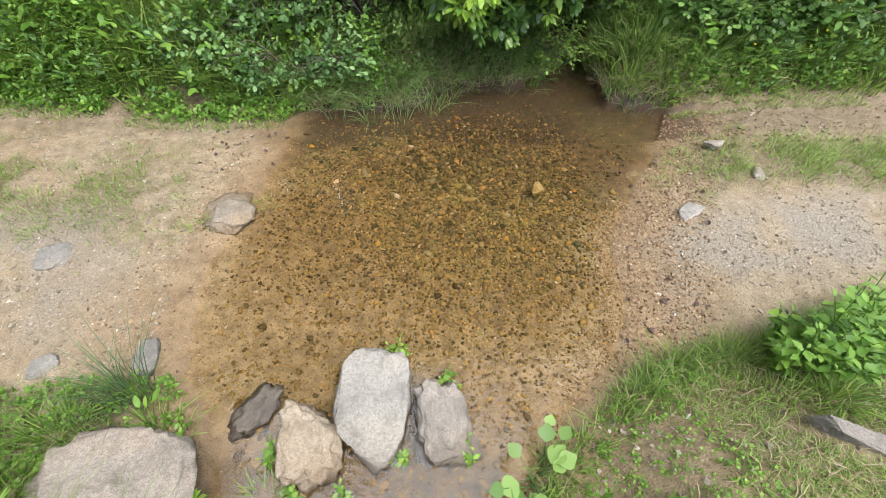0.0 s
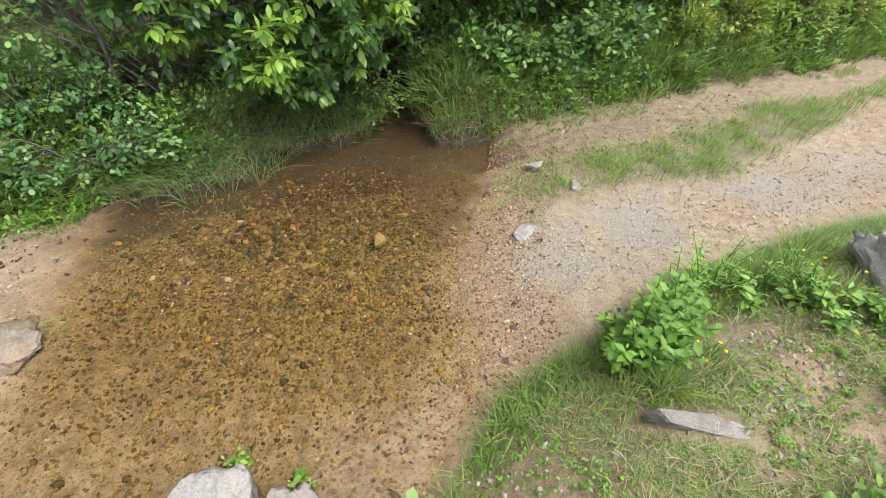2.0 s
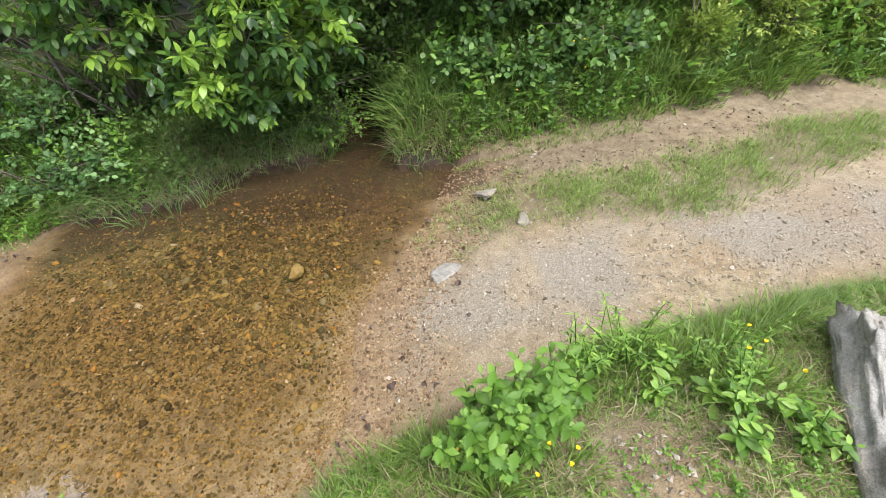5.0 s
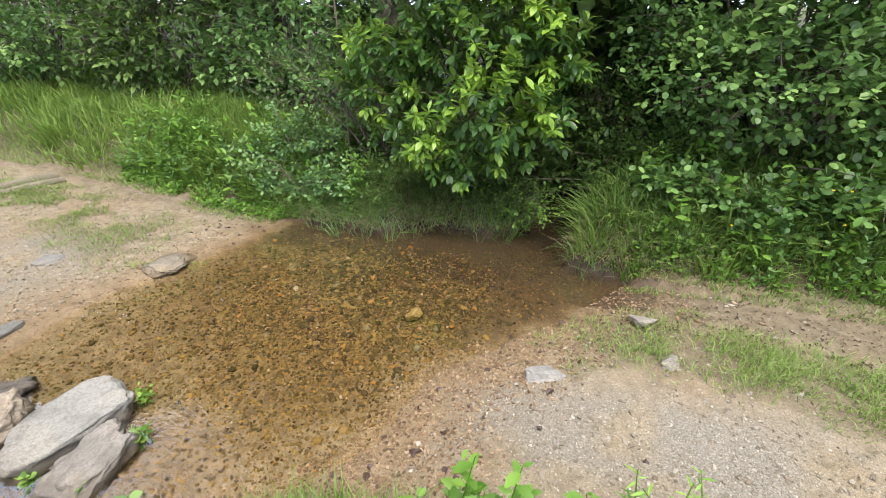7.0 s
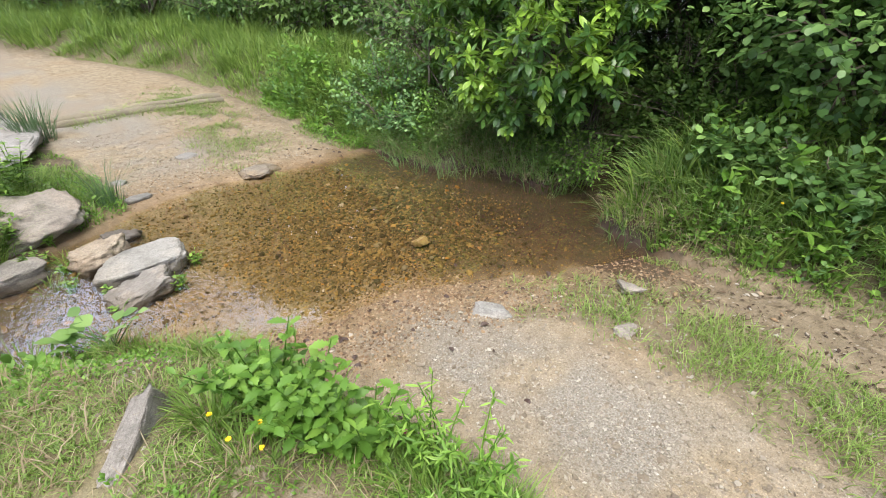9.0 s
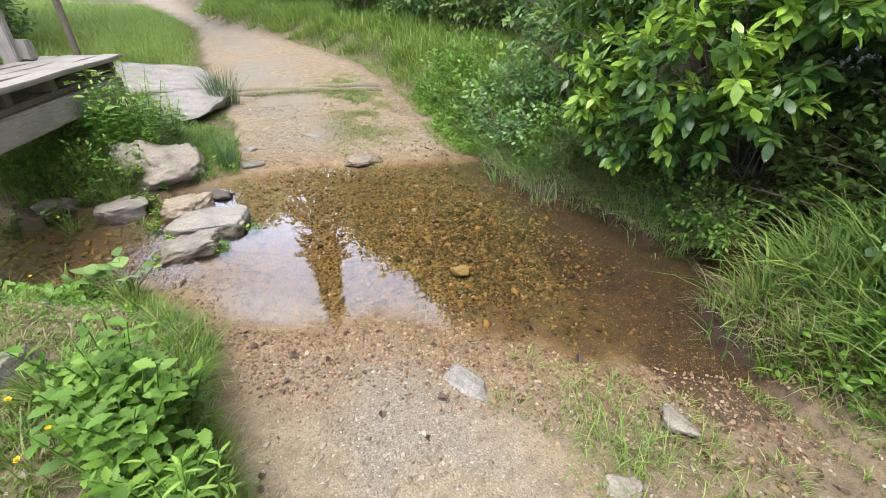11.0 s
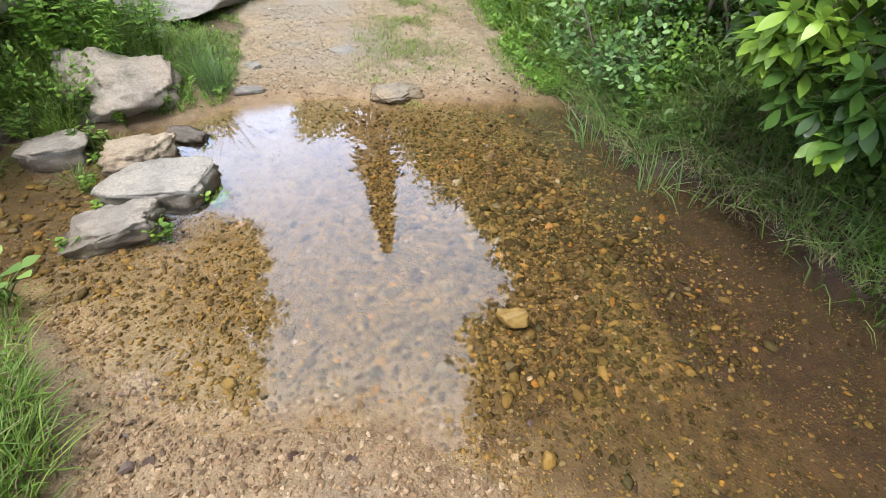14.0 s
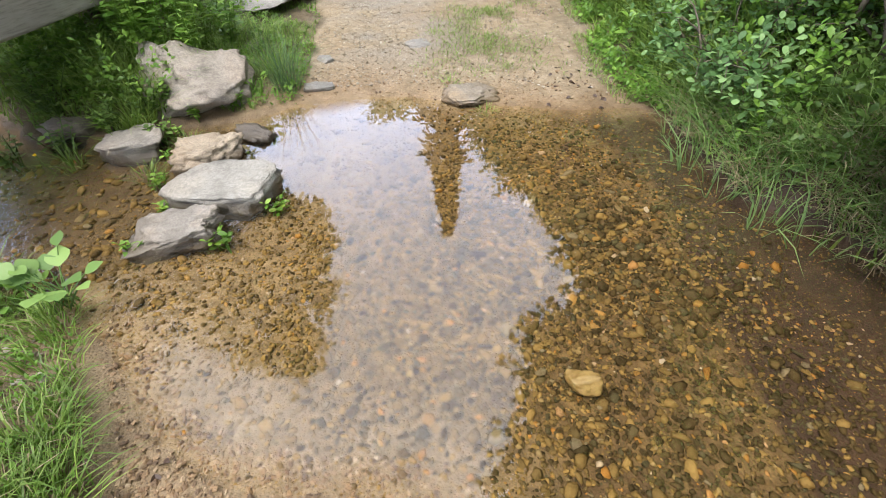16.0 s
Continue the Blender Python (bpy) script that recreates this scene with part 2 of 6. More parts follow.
def ground_material():
    k = Mat("path_and_soil")
    v = k.coords()
    big, mid, fine = k.noise(1.6, 5, 0.6, v), k.noise(14, 6, 0.65, v), k.noise(140, 5, 0.7, v)
    sand = k.ramp(mid, (0.3, (0.185, 0.14, 0.085)), (0.5, (0.29, 0.232, 0.152)), (0.72, (0.40, 0.33, 0.235)))
    gravel = k.ramp(fine, (0.3, (0.13, 0.11, 0.086)), (0.5, (0.25, 0.225, 0.185)), (0.7, (0.42, 0.39, 0.335)))
    col = k.mix(k.attr("gravel"), sand, gravel)
    col = k.mix(k.math("MULTIPLY", k.ramp(big, (0.45, 0.0), (0.65, 1.0)), 0.4), col, (0.26, 0.175, 0.095))
    soil = k.ramp(mid, (0.3, (0.05, 0.038, 0.02)), (0.7, (0.15, 0.11, 0.065)))
    turf = k.ramp(k.noise(60, 5, 0.7, v), (0.3, (0.05, 0.068, 0.018)), (0.7, (0.15, 0.185, 0.052)))
    soil = k.mix(k.math("MULTIPLY", k.attr("turf"), k.ramp(mid, (0.35, 0.3), (0.6, 0.85))), soil, turf)
    col = k.mix(k.attr("soil"), col, soil)
    # small stones seen as speckle
    vor = k.add("TexVoronoi", Vector=v, Scale=85.0)
    speck = k.ramp(vor.outputs["Distance"], (0.25, 1.0), (0.48, 0.0))
    grit = k.add("TexVoronoi", Vector=v, Scale=190.0)
    for cells, amount in ((grit, 0.6), (vor, 0.55)):
        tone = k.add("SeparateXYZ", Vector=cells.outputs["Color"]).outputs[0]
        stone = k.mix(1.0, col, k.ramp(tone, (0.0, (0.58, 0.55, 0.52)), (0.45, (0.92, 0.90, 0.87)), (0.8, (1.25, 1.22, 1.15)), (1.0, (1.85, 1.8, 1.7))), "MULTIPLY")
        seen = k.ramp(cells.outputs["Distance"], (0.28, 1.0), (0.5, 0.0))
        col = k.mix(k.math("MULTIPLY", seen, k.math("SUBTRACT", amount, k.math("MULTIPLY", k.attr("soil"), amount * 0.8))), col, stone)
    # rusty wet bed
    bed = k.ramp(mid, (0.3, (0.088, 0.055, 0.019)), (0.5, (0.178, 0.112, 0.038)), (0.7, (0.285, 0.187, 0.070)))
    bed = k.mix(k.math("MULTIPLY", speck, 0.6), bed, k.mix(1.0, bed, k.ramp(k.add("SeparateXYZ", Vector=vor.outputs["Color"]).outputs[1], (0.0, 0.35), (0.6, 1.0), (1.0, 2.0)), "MULTIPLY"))
    col = k.mix(k.attr("bed"), col, bed)
    wet = k.attr("wet")
    col = k.mix(k.math("MULTIPLY", wet, 0.6), col, k.mix(1.0, col, (0.72, 0.58, 0.42), "MULTIPLY"))
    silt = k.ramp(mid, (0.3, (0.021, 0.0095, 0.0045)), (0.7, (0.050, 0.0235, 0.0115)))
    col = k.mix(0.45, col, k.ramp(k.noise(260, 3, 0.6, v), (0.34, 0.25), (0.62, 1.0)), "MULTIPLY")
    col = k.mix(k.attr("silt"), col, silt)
    k.set(Base_Color=col, Roughness=k.ramp(wet, (0.0, 0.92), (1.0, 0.58)))
    k.bump(k.mix(0.5, fine, k.ramp(vor.outputs["Distance"], (0.0, 1.0), (0.5, 0.0))), 0.8, 0.012)
    return k.m


def water_material():
    """Clear shallow water: passes light, tinted, and mirrors by Fresnel; rippled where it runs out between the stones."""
    k = Mat("clear_shallow_water")
    v = k.coords()
    node = k.add("Mapping", Vector=v, Rotation=(0, 0, 0.5), Scale=(1.0, 2.2, 1))
    ripple = k.noise(22.0, 3, 0.5, node.outputs[0])
    calm = k.noise(5.0, 2, 0.5, v)
    height = k.math("ADD", k.math("MULTIPLY", ripple, k.attr("ripple")), k.math("MULTIPLY", calm, 0.09))
    bump = k.add("Bump", Strength=0.22, Distance=0.03, Height=height)
    clear = k.add("BsdfTransparent", Color=(0.985, 0.955, 0.88, 1))
    gloss = k.add("BsdfGlossy", Color=(0.83, 0.91, 1.0, 1), Roughness=0.02, Normal=bump.outputs[0])
    face = k.add("LayerWeight", Blend=0.5, Normal=bump.outputs[0]).outputs["Facing"]
    fres = k.math("MULTIPLY", k.attr("film"), k.math("ADD", 0.07, k.math("MULTIPLY", k.math("POWER", face, 3.2), 0.90)))
    mixer = k.add("MixShader", i0=fres, i1=clear.outputs[0], i2=gloss.outputs[0])
    k.l.new(mixer.outputs[0], k.out.inputs[0])
    return k.m


def wood_material(name, dark, light):
    k = Mat(name)
    v = k.add("Mapping", Vector=k.coords(), Scale=(1.2, 14, 14)).outputs[0]
    grain = k.noise(9.0, 6, 0.65, v)
    col = k.ramp(grain, (0.25, dark), (0.5, light), (0.8, tuple(c * 1.2 for c in light)))
    col = k.mix(k.math("MULTIPLY", k.ramp(k.noise(3, 5), (0.45, 0.0), (0.7, 1.0)), 0.4), col, tuple(c * 0.55 for c in dark))
    k.set(Base_Color=col, Roughness=0.85)
    k.bump(grain, 0.5, 0.006)
    return k.m


M_GROUND, M_WATER = ground_material(), water_material()
M_WOOD = wood_material("weathered_grey_wood", (0.17, 0.155, 0.135), (0.31, 0.29, 0.26))
# dark wood of post and pole; under the deck it stands for shade
M_WOOD_DARK_SHADE = wood_material("dark_and_shaded_wood", (0.08, 0.065, 0.05), (0.16, 0.135, 0.105))

# ---- numbers and mesh helpers ----
rng = np.random.default_rng(11)
WATER = 0.03


def lattice(ix, iy, seed):
    h = (ix.astype(np.int64) * 374761393 + iy.astype(np.int64) * 668265263 + seed * 1442695041) & 0x7FFFFFFF
    h = ((h ^ (h >> 13)) * 1274126177) & 0x7FFFFFFF
    return ((h ^ (h >> 16)) & 0xFFFF) / 65535.0


def vnoise(x, y, scale, seed=0):
    """Smooth value noise, 0 to 1."""
    x, y = np.asarray(x, float) * scale, np.asarray(y, float) * scale
    ix, iy = np.floor(x), np.floor(y)
    fx, fy = x - ix, y - iy
    fx, fy = fx * fx * (3 - 2 * fx), fy * fy * (3 - 2 * fy)
    a, b = lattice(ix, iy, seed), lattice(ix + 1, iy, seed)
    c, d = lattice(ix, iy + 1, seed), lattice(ix + 1, iy + 1, seed)
    return (a * (1 - fx) + b * fx) * (1 - fy) + (c * (1 - fx) + d * fx) * fy


def fbm(x, y, scale, octaves=4, seed=0):
    total, amp, norm = 0.0, 1.0, 0.0
    for o in range(octaves):
        total = total + amp * vnoise(x, y, scale * 2 ** o, seed + o)
        norm += amp
        amp *= 0.5
    return total / norm


def step(a, b, x):
    t = np.clip((np.asarray(x, float) - a) / (b - a), 0, 1)
    return t * t * (3 - 2 * t)


def inside(x, y, poly):
    """Signed distance to a closed outline, positive inside."""
    x, y = np.asarray(x, float), np.asarray(y, float)
    best, odd = np.full(x.shape, 1e9), np.zeros(x.shape, bool)
    for (ax, ay), (bx, by) in zip(poly, poly[1:] + poly[:1]):
        dx, dy = bx - ax, by - ay
        t = np.clip(((x - ax) * dx + (y - ay) * dy) / (dx * dx + dy * dy), 0, 1)
        best = np.minimum(best, np.hypot(x - ax - t * dx, y - ay - t * dy))
        odd ^= ((ay > y) != (by > y)) & (x < (bx - ax) * (y - ay) / ((by - ay) or 1e-9) + ax)
    return np.where(odd, best, -best)


def mesh_of(name, verts, tris, mats, attrs=None, mat_index=None, smooth=False):
    """A mesh from arrays of points and triangles."""
    verts, tris = np.asarray(verts, np.float32), np.asarray(tris, np.int32)
    me = bpy.data.meshes.new(name)
    me.vertices.add(len(verts))
    me.vertices.foreach_set("co", verts.ravel())
    k = tris.shape[1]
    me.loops.add(tris.size)
    me.loops.foreach_set("vertex_index", tris.ravel())
    me.polygons.add(len(tris))
    me.polygons.foreach_set("loop_start", np.arange(0, tris.size, k, dtype=np.int32))
    me.polygons.foreach_set("use_smooth", np.full(len(tris), smooth))
    if mat_index is not None:
        me.polygons.foreach_set("material_index", np.asarray(mat_index, np.int32))
    for m in mats if isinstance(mats, (list, tuple)) else [mats]:
        me.materials.append(m)
    for key, values in (attrs or {}).items():
        me.attributes.new(key, "FLOAT", "POINT").data.foreach_set("value", np.asarray(values, np.float32))
    me.update(calc_edges=True)
    me.validate()
    return me


def thing(name, at, label, category, group="", kind=""):
    """An empty at the base of a thing, to hold its parts."""
    ob = new(name)
    ob.empty_display_size = 0.05
    ob.location = at
    return tagged(ob, label, category, group, kind)


def child(ob, parent, label=""):
    ob.parent = parent
    if label:
        ob["label"] = label
    return ob


def part_mesh(name, me, parent, label="", world_space=True):
    """A mesh under a thing; its points are given in the world."""
    ob = new(name, me)
    if world_space:
        top = parent
        off = Vector((0, 0, 0))
        while top:
            off += top.location
            top = top.parent
        me.transform(Matrix.Translation(-off))
    return child(ob, parent, label)


def frames_of(axis, roll):
    """Rotation matrices whose columns are x (side), y (along the axis), z (face)."""
    axis = axis / np.linalg.norm(axis, axis=1, keepdims=True)
    up = np.tile((0.0, 0.0, 1.0), (len(axis), 1))
    up[np.abs(axis[:, 2]) > 0.97] = (1.0, 0, 0)
    side = np.cross(axis, up)
    side /= np.linalg.norm(side, axis=1, keepdims=True)
    face = np.cross(side, axis)
    c, s = np.cos(roll)[:, None], np.sin(roll)[:, None]
    return np.stack((side * c + face * s, axis, face * c - side * s), axis=2)


def spread(tv, tt, pos, rot, size):
    """Copies of a small shape (points tv, triangles tt), joined."""
    n, k = len(pos), len(tv)
    size = np.asarray(size, float)
    size = size[:, None, None] if size.ndim == 1 else size[:, None, :]
    v = np.einsum("nij,nkj->nki", rot, tv[None] * size) + pos[:, None]
    t = (np.arange(n) * k)[:, None, None] + tt[None]
    return v.reshape(-1, 3), t.reshape(-1, 3)


def leaf_shape(widths, length=1.0, fold=0.25, droop=0.15):
    """A leaf along +y with a folded midrib: widths at even steps from stalk to tip."""
    n = len(widths)
    vs, ts = [], []
    for i, w in enumerate(widths):
        y = i / (n - 1) * length
        z = -droop * (y / length) ** 2
        vs += [(-w, y, z + fold * w), (0, y, z), (w, y, z + fold * w)]
    for i in range(n - 1):
        a, b = 3 * i, 3 * i + 3
        ts += [(a, a + 1, b + 1), (a, b + 1, b), (a + 1, a + 2, b + 2), (a + 1, b + 2, b + 1)]
    return np.array(vs, float), np.array(ts, int)


LEAF_LONG = leaf_shape((0.015, 0.18, 0.225, 0.16, 0.0), 1.0, 0.28, 0.2)
LEAF_NARROW = leaf_shape((0.01, 0.08, 0.10, 0.07, 0.0), 1.0, 0.3, 0.25)
LEAF_ROUND = leaf_shape((0.04, 0.34, 0.47, 0.46, 0.26, 0.05), 1.0, 0.15, 0.12)
LEAF_LAUREL = leaf_shape((0.015, 0.12, 0.205, 0.215, 0.13, 0.0), 1.0, 0.14, 0.22)
LEAF_BROAD = leaf_shape((0.02, 0.26, 0.36, 0.33, 0.12), 1.0, 0.15, 0.1)
LEAF_OVAL = leaf_shape((0.02, 0.24, 0.27, 0.0), 1.0, 0.2, 0.12)
LEAF_TINY = (np.array([(0, 0, 0), (-0.22, 0.5, 0.05), (0.22, 0.5, 0.05), (0, 1, -0.08)], float), np.array([(0, 2, 1), (1, 2, 3)]))
LEAF_SIMPLE = (np.array([(0, 0, 0), (-0.3, 0.5, 0.08), (0.3, 0.5, 0.08), (0, 1, -0.12)], float), np.array([(0, 2, 1), (1, 2, 3)]))
LEAF_LOBED = leaf_shape((0.02, 0.06, 0.18, 0.12, 0.28, 0.19, 0.32, 0.20, 0.25, 0.12, 0.11, 0.0), 1.0, 0.30, 0.30)
LEAF_BIG = leaf_shape((0.02, 0.19, 0.17, 0.32, 0.26, 0.36, 0.26, 0.30, 0.18, 0.17, 0.05, 0.0), 1.0, 0.3, 0.3)
LEAF_DISC = (np.array([(0, 0, 0), (-0.36, 0.3, 0.05), (0.36, 0.3, 0.05), (-0.37, 0.72, 0.02), (0.37, 0.72, 0.02), (0, 1, -0.10), (0, 0.5, -0.03)], float), np.array([(0, 6, 1), (0, 2, 6), (1, 6, 3), (2, 4, 6), (3, 6, 5), (4, 5, 6)]))


def blades(pos, height, width, lean, az=None, levels=(0.0, 0.4, 0.75)):
    """Grass blades that bend over: five triangles each."""
    n = len(pos)
    az = rng.uniform(0, 2 * np.pi, n) if az is None else az
    out = np.stack((np.cos(az), np.sin(az), np.zeros(n)), 1)
    twist = az + np.pi / 2 + rng.normal(0, 0.5, n)
    side = np.stack((np.cos(twist), np.sin(twist), np.zeros(n)), 1)
    rows = []
    for f in (*levels, 1.0):
        c = pos + out * (height * lean * f ** 1.8)[:, None]
        c[:, 2] += height * (f - 0.38 * lean * f ** 2.4)
        if f < 1:
            w = side * (width * (1 - 0.75 * f ** 1.5) / 2)[:, None]
            rows += [c - w, c + w]
        else:
            rows.append(c)
    v = np.stack(rows, 1)
    k = v.shape[1]
    t = []
    for i in range(len(levels) - 1):
        a = 2 * i
        t += [(a, a + 1, a + 3), (a, a + 3, a + 2)]
    t.append((k - 3, k - 2, k - 1))
    tt = (np.arange(n) * k)[:, None, None] + np.array(t)[None]
    return v.reshape(-1, 3), tt.reshape(-1, 3), k


def tube(points, radii, sides=6):
    """A tapered branch through points."""
    points = np.asarray(points, float)
    tang = np.gradient(points, axis=0)
    tang /= np.linalg.norm(tang, axis=1, keepdims=True) + 1e-9
    rot = frames_of(tang, np.zeros(len(points)))
    ang = np.arange(sides) * 2 * np.pi / sides
    ring = np.stack((np.cos(ang), np.zeros(sides), np.sin(ang)), 1)
    v = np.concatenate([p + (ring * r) @ m.T for p, r, m in zip(points, radii, rot)])
    t = []
    for i in range(len(points) - 1):
        for j in range(sides):
            a, b = i * sides + j, i * sides + (j + 1) % sides
            t += [(a, b, b + sides), (a, b + sides, a + sides)]
    return v, np.array(t)


def join(parts):
    vs, ts, o = [], [], 0
    for v, t in parts:
        vs.append(v)
        ts.append(np.asarray(t) + o)
        o += len(v)
    return np.concatenate(vs), np.concatenate(ts)

# ---- the lie of the land ----
NEAR_X = (-60, -24, -16, -10.6, -5.5, -3.9, -2.5, -1.9, -1.2, -0.9, 0.45, 0.62, 0.82, 1.0, 1.3, 2.1, 3.0, 4.0, 8.0, 60)
NEAR_Y = (-22, -6.0, -2.9, -0.9, 0.0, 0.3, 0.66, 0.75, 0.82, 0.85, 0.45, 0.66, 0.80, 0.93, 1.04, 1.2, 1.3, 1.25, 1.0, 3.0)
FAR_X = (-60, -24, -13.3, -11.5, -9.6, -7.7, -5.7, -2.96, -1.7, -1.1, 1.4, 1.9, 2.8, 4.3, 6.0, 8.0, 60)
FAR_Y = (-19, -4.0, -1.2, -0.4, 0.75, 1.7, 2.5, 2.78, 2.74, 2.82, 3.08, 3.08, 3.10, 3.12, 3.2, 3.25, 8.0)
PATH_X = (-60, -10, -3.7, -2.0, -1.2, -0.9, 1.0, 1.5, 2.0, 3.0, 5.0, 10, 60)
PATH_Z = (1.6, 0.34, 0.15, 0.075, 0.045, 0.035, 0.045, 0.10, 0.14, 0.19, 0.26, 0.4, 1.5)
POOL = [(-1.06, 2.80), (-0.90, 2.93), (-0.55, 2.92), (-0.20, 2.96), (0.0, 3.16), (0.18, 3.34), (0.5, 3.37), (0.76, 3.42), (0.94, 3.62), (1.0, 4.2), (0.95, 4.7), (1.4, 4.7), (1.42, 4.2), (1.34, 3.6),
        (1.38, 3.18), (1.83, 3.06), (1.62, 2.68), (1.45, 2.32), (1.26, 2.05), (1.05, 1.75), (1.05, 1.40), (0.96, 1.15), (0.84, 0.92), (0.64, 0.72), (0.44, 0.45),
        (0.42, 0.1), (0.55, -0.8), (0.7, -4.0), (-1.0, -4.0), (-0.8, -0.8), (-0.62, -0.45), (-0.72, 0.1), (-0.82, 0.40), (-0.90, 0.66), (-1.05, 0.80), (-1.14, 1.0), (-1.19, 1.35), (-1.12, 1.8), (-0.98, 2.4)]
SILT = [(-1.2, 2.9), (-0.98, 2.45), (-0.62, 2.52), (-0.3, 2.74), (0.2, 2.98), (0.7, 3.15), (0.98, 2.95), (1.0, 2.5), (0.98, 2.12), (1.28, 2.0), (1.6, 2.5), (1.9, 3.1), (1.4, 3.3), (1.5, 4.8), (0.9, 4.8), (0.8, 3.8), (0.0, 3.5)]
STRIP = [(1.5, 2.40), (1.8, 2.58), (2.5, 2.55), (3.3, 2.62), (4.3, 2.74), (6.0, 2.85), (9, 2.9), (9, 2.7), (5.4, 2.5), (4.3, 2.26), (3.4, 2.03), (2.8, 2.05), (2.2, 2.1), (1.8, 2.12)]


def y_near(x):
    return np.interp(x, NEAR_X, NEAR_Y)


def y_far(x):
    return np.interp(x, FAR_X, FAR_Y)


def land(x, y):
    """Height of the ground, and how far a place is off the path and inside the pool."""
    x, y = np.asarray(x, float), np.asarray(y, float)
    wob = 0.10 * (fbm(x, y, 2.2, 3, 40) - 0.5)
    dn, df = y_near(x) - y + wob, y - y_far(x) + wob
    sd = inside(x, y, POOL) + 0.13 * (fbm(x, y, 4.0, 5, 7) - 0.5)
    h = np.interp(x, PATH_X, PATH_Z) + 0.02 * (fbm(x, y, 2.5, 4, 3) - 0.5)
    track = np.exp(-((y - y_near(x) - 0.45) / 0.25) ** 2) + np.exp(-((y - y_far(x) + 0.22) / 0.18) ** 2)
    h = h - 0.02 * track * step(1.2, 2.0, np.abs(x))
    right = step(0.45, 1.0, x)
    left = step(-0.75, -1.1, x)
    near = np.maximum(dn, 0)
    h = h + right * (0.55 * np.minimum(near, 0.62) + 0.08 * np.clip(near - 0.62, 0, 4))
    h = h + left * (0.16 * np.minimum(near, 0.6) + step(0.30, -0.40, y) * step(-1.85, -2.3, x) * step(-5.2, -4.4, x) * 0.08 + 0.06 * np.clip(near - 0.6, 0, 6))
    far = np.maximum(df, 0)
    h = h + 0.26 * step(0, 0.7, far) + 0.10 * np.minimum(far, 14) + 0.01 * np.minimum(far, 300)
    rough = np.clip(np.maximum(dn, df), 0, 1)
    h = h + rough * 0.10 * (fbm(x, y, 1.3, 4, 21) - 0.5)
    bank = np.where((df > -0.05) | (dn > -0.02), 1.1, 0.16)
    shore = WATER + 0.004 + np.maximum(-sd, 0) * bank
    deep = WATER - 0.008 - 0.06 * step(-0.05, 0.6, sd) - 0.05 * step(2.7, 3.4, y) - 0.06 * step(0.3, -0.6, y)
    h = np.where(sd > 0, deep, np.minimum(h, shore))
    return h, dn, df, sd


def ground_z(x, y):
    return land(x, y)[0]


def axis_lines(a, b, fine, far):
    mid = list(np.arange(a, b + 1e-6, fine))
    out, s = [b], fine
    while out[-1] < far:
        s *= 1.14
        out.append(out[-1] + s)
    lo, s = [a], fine
    while lo[-1] > -far:
        s *= 1.14
        lo.append(lo[-1] - s)
    return np.array(lo[:0:-1] + mid + out[1:])


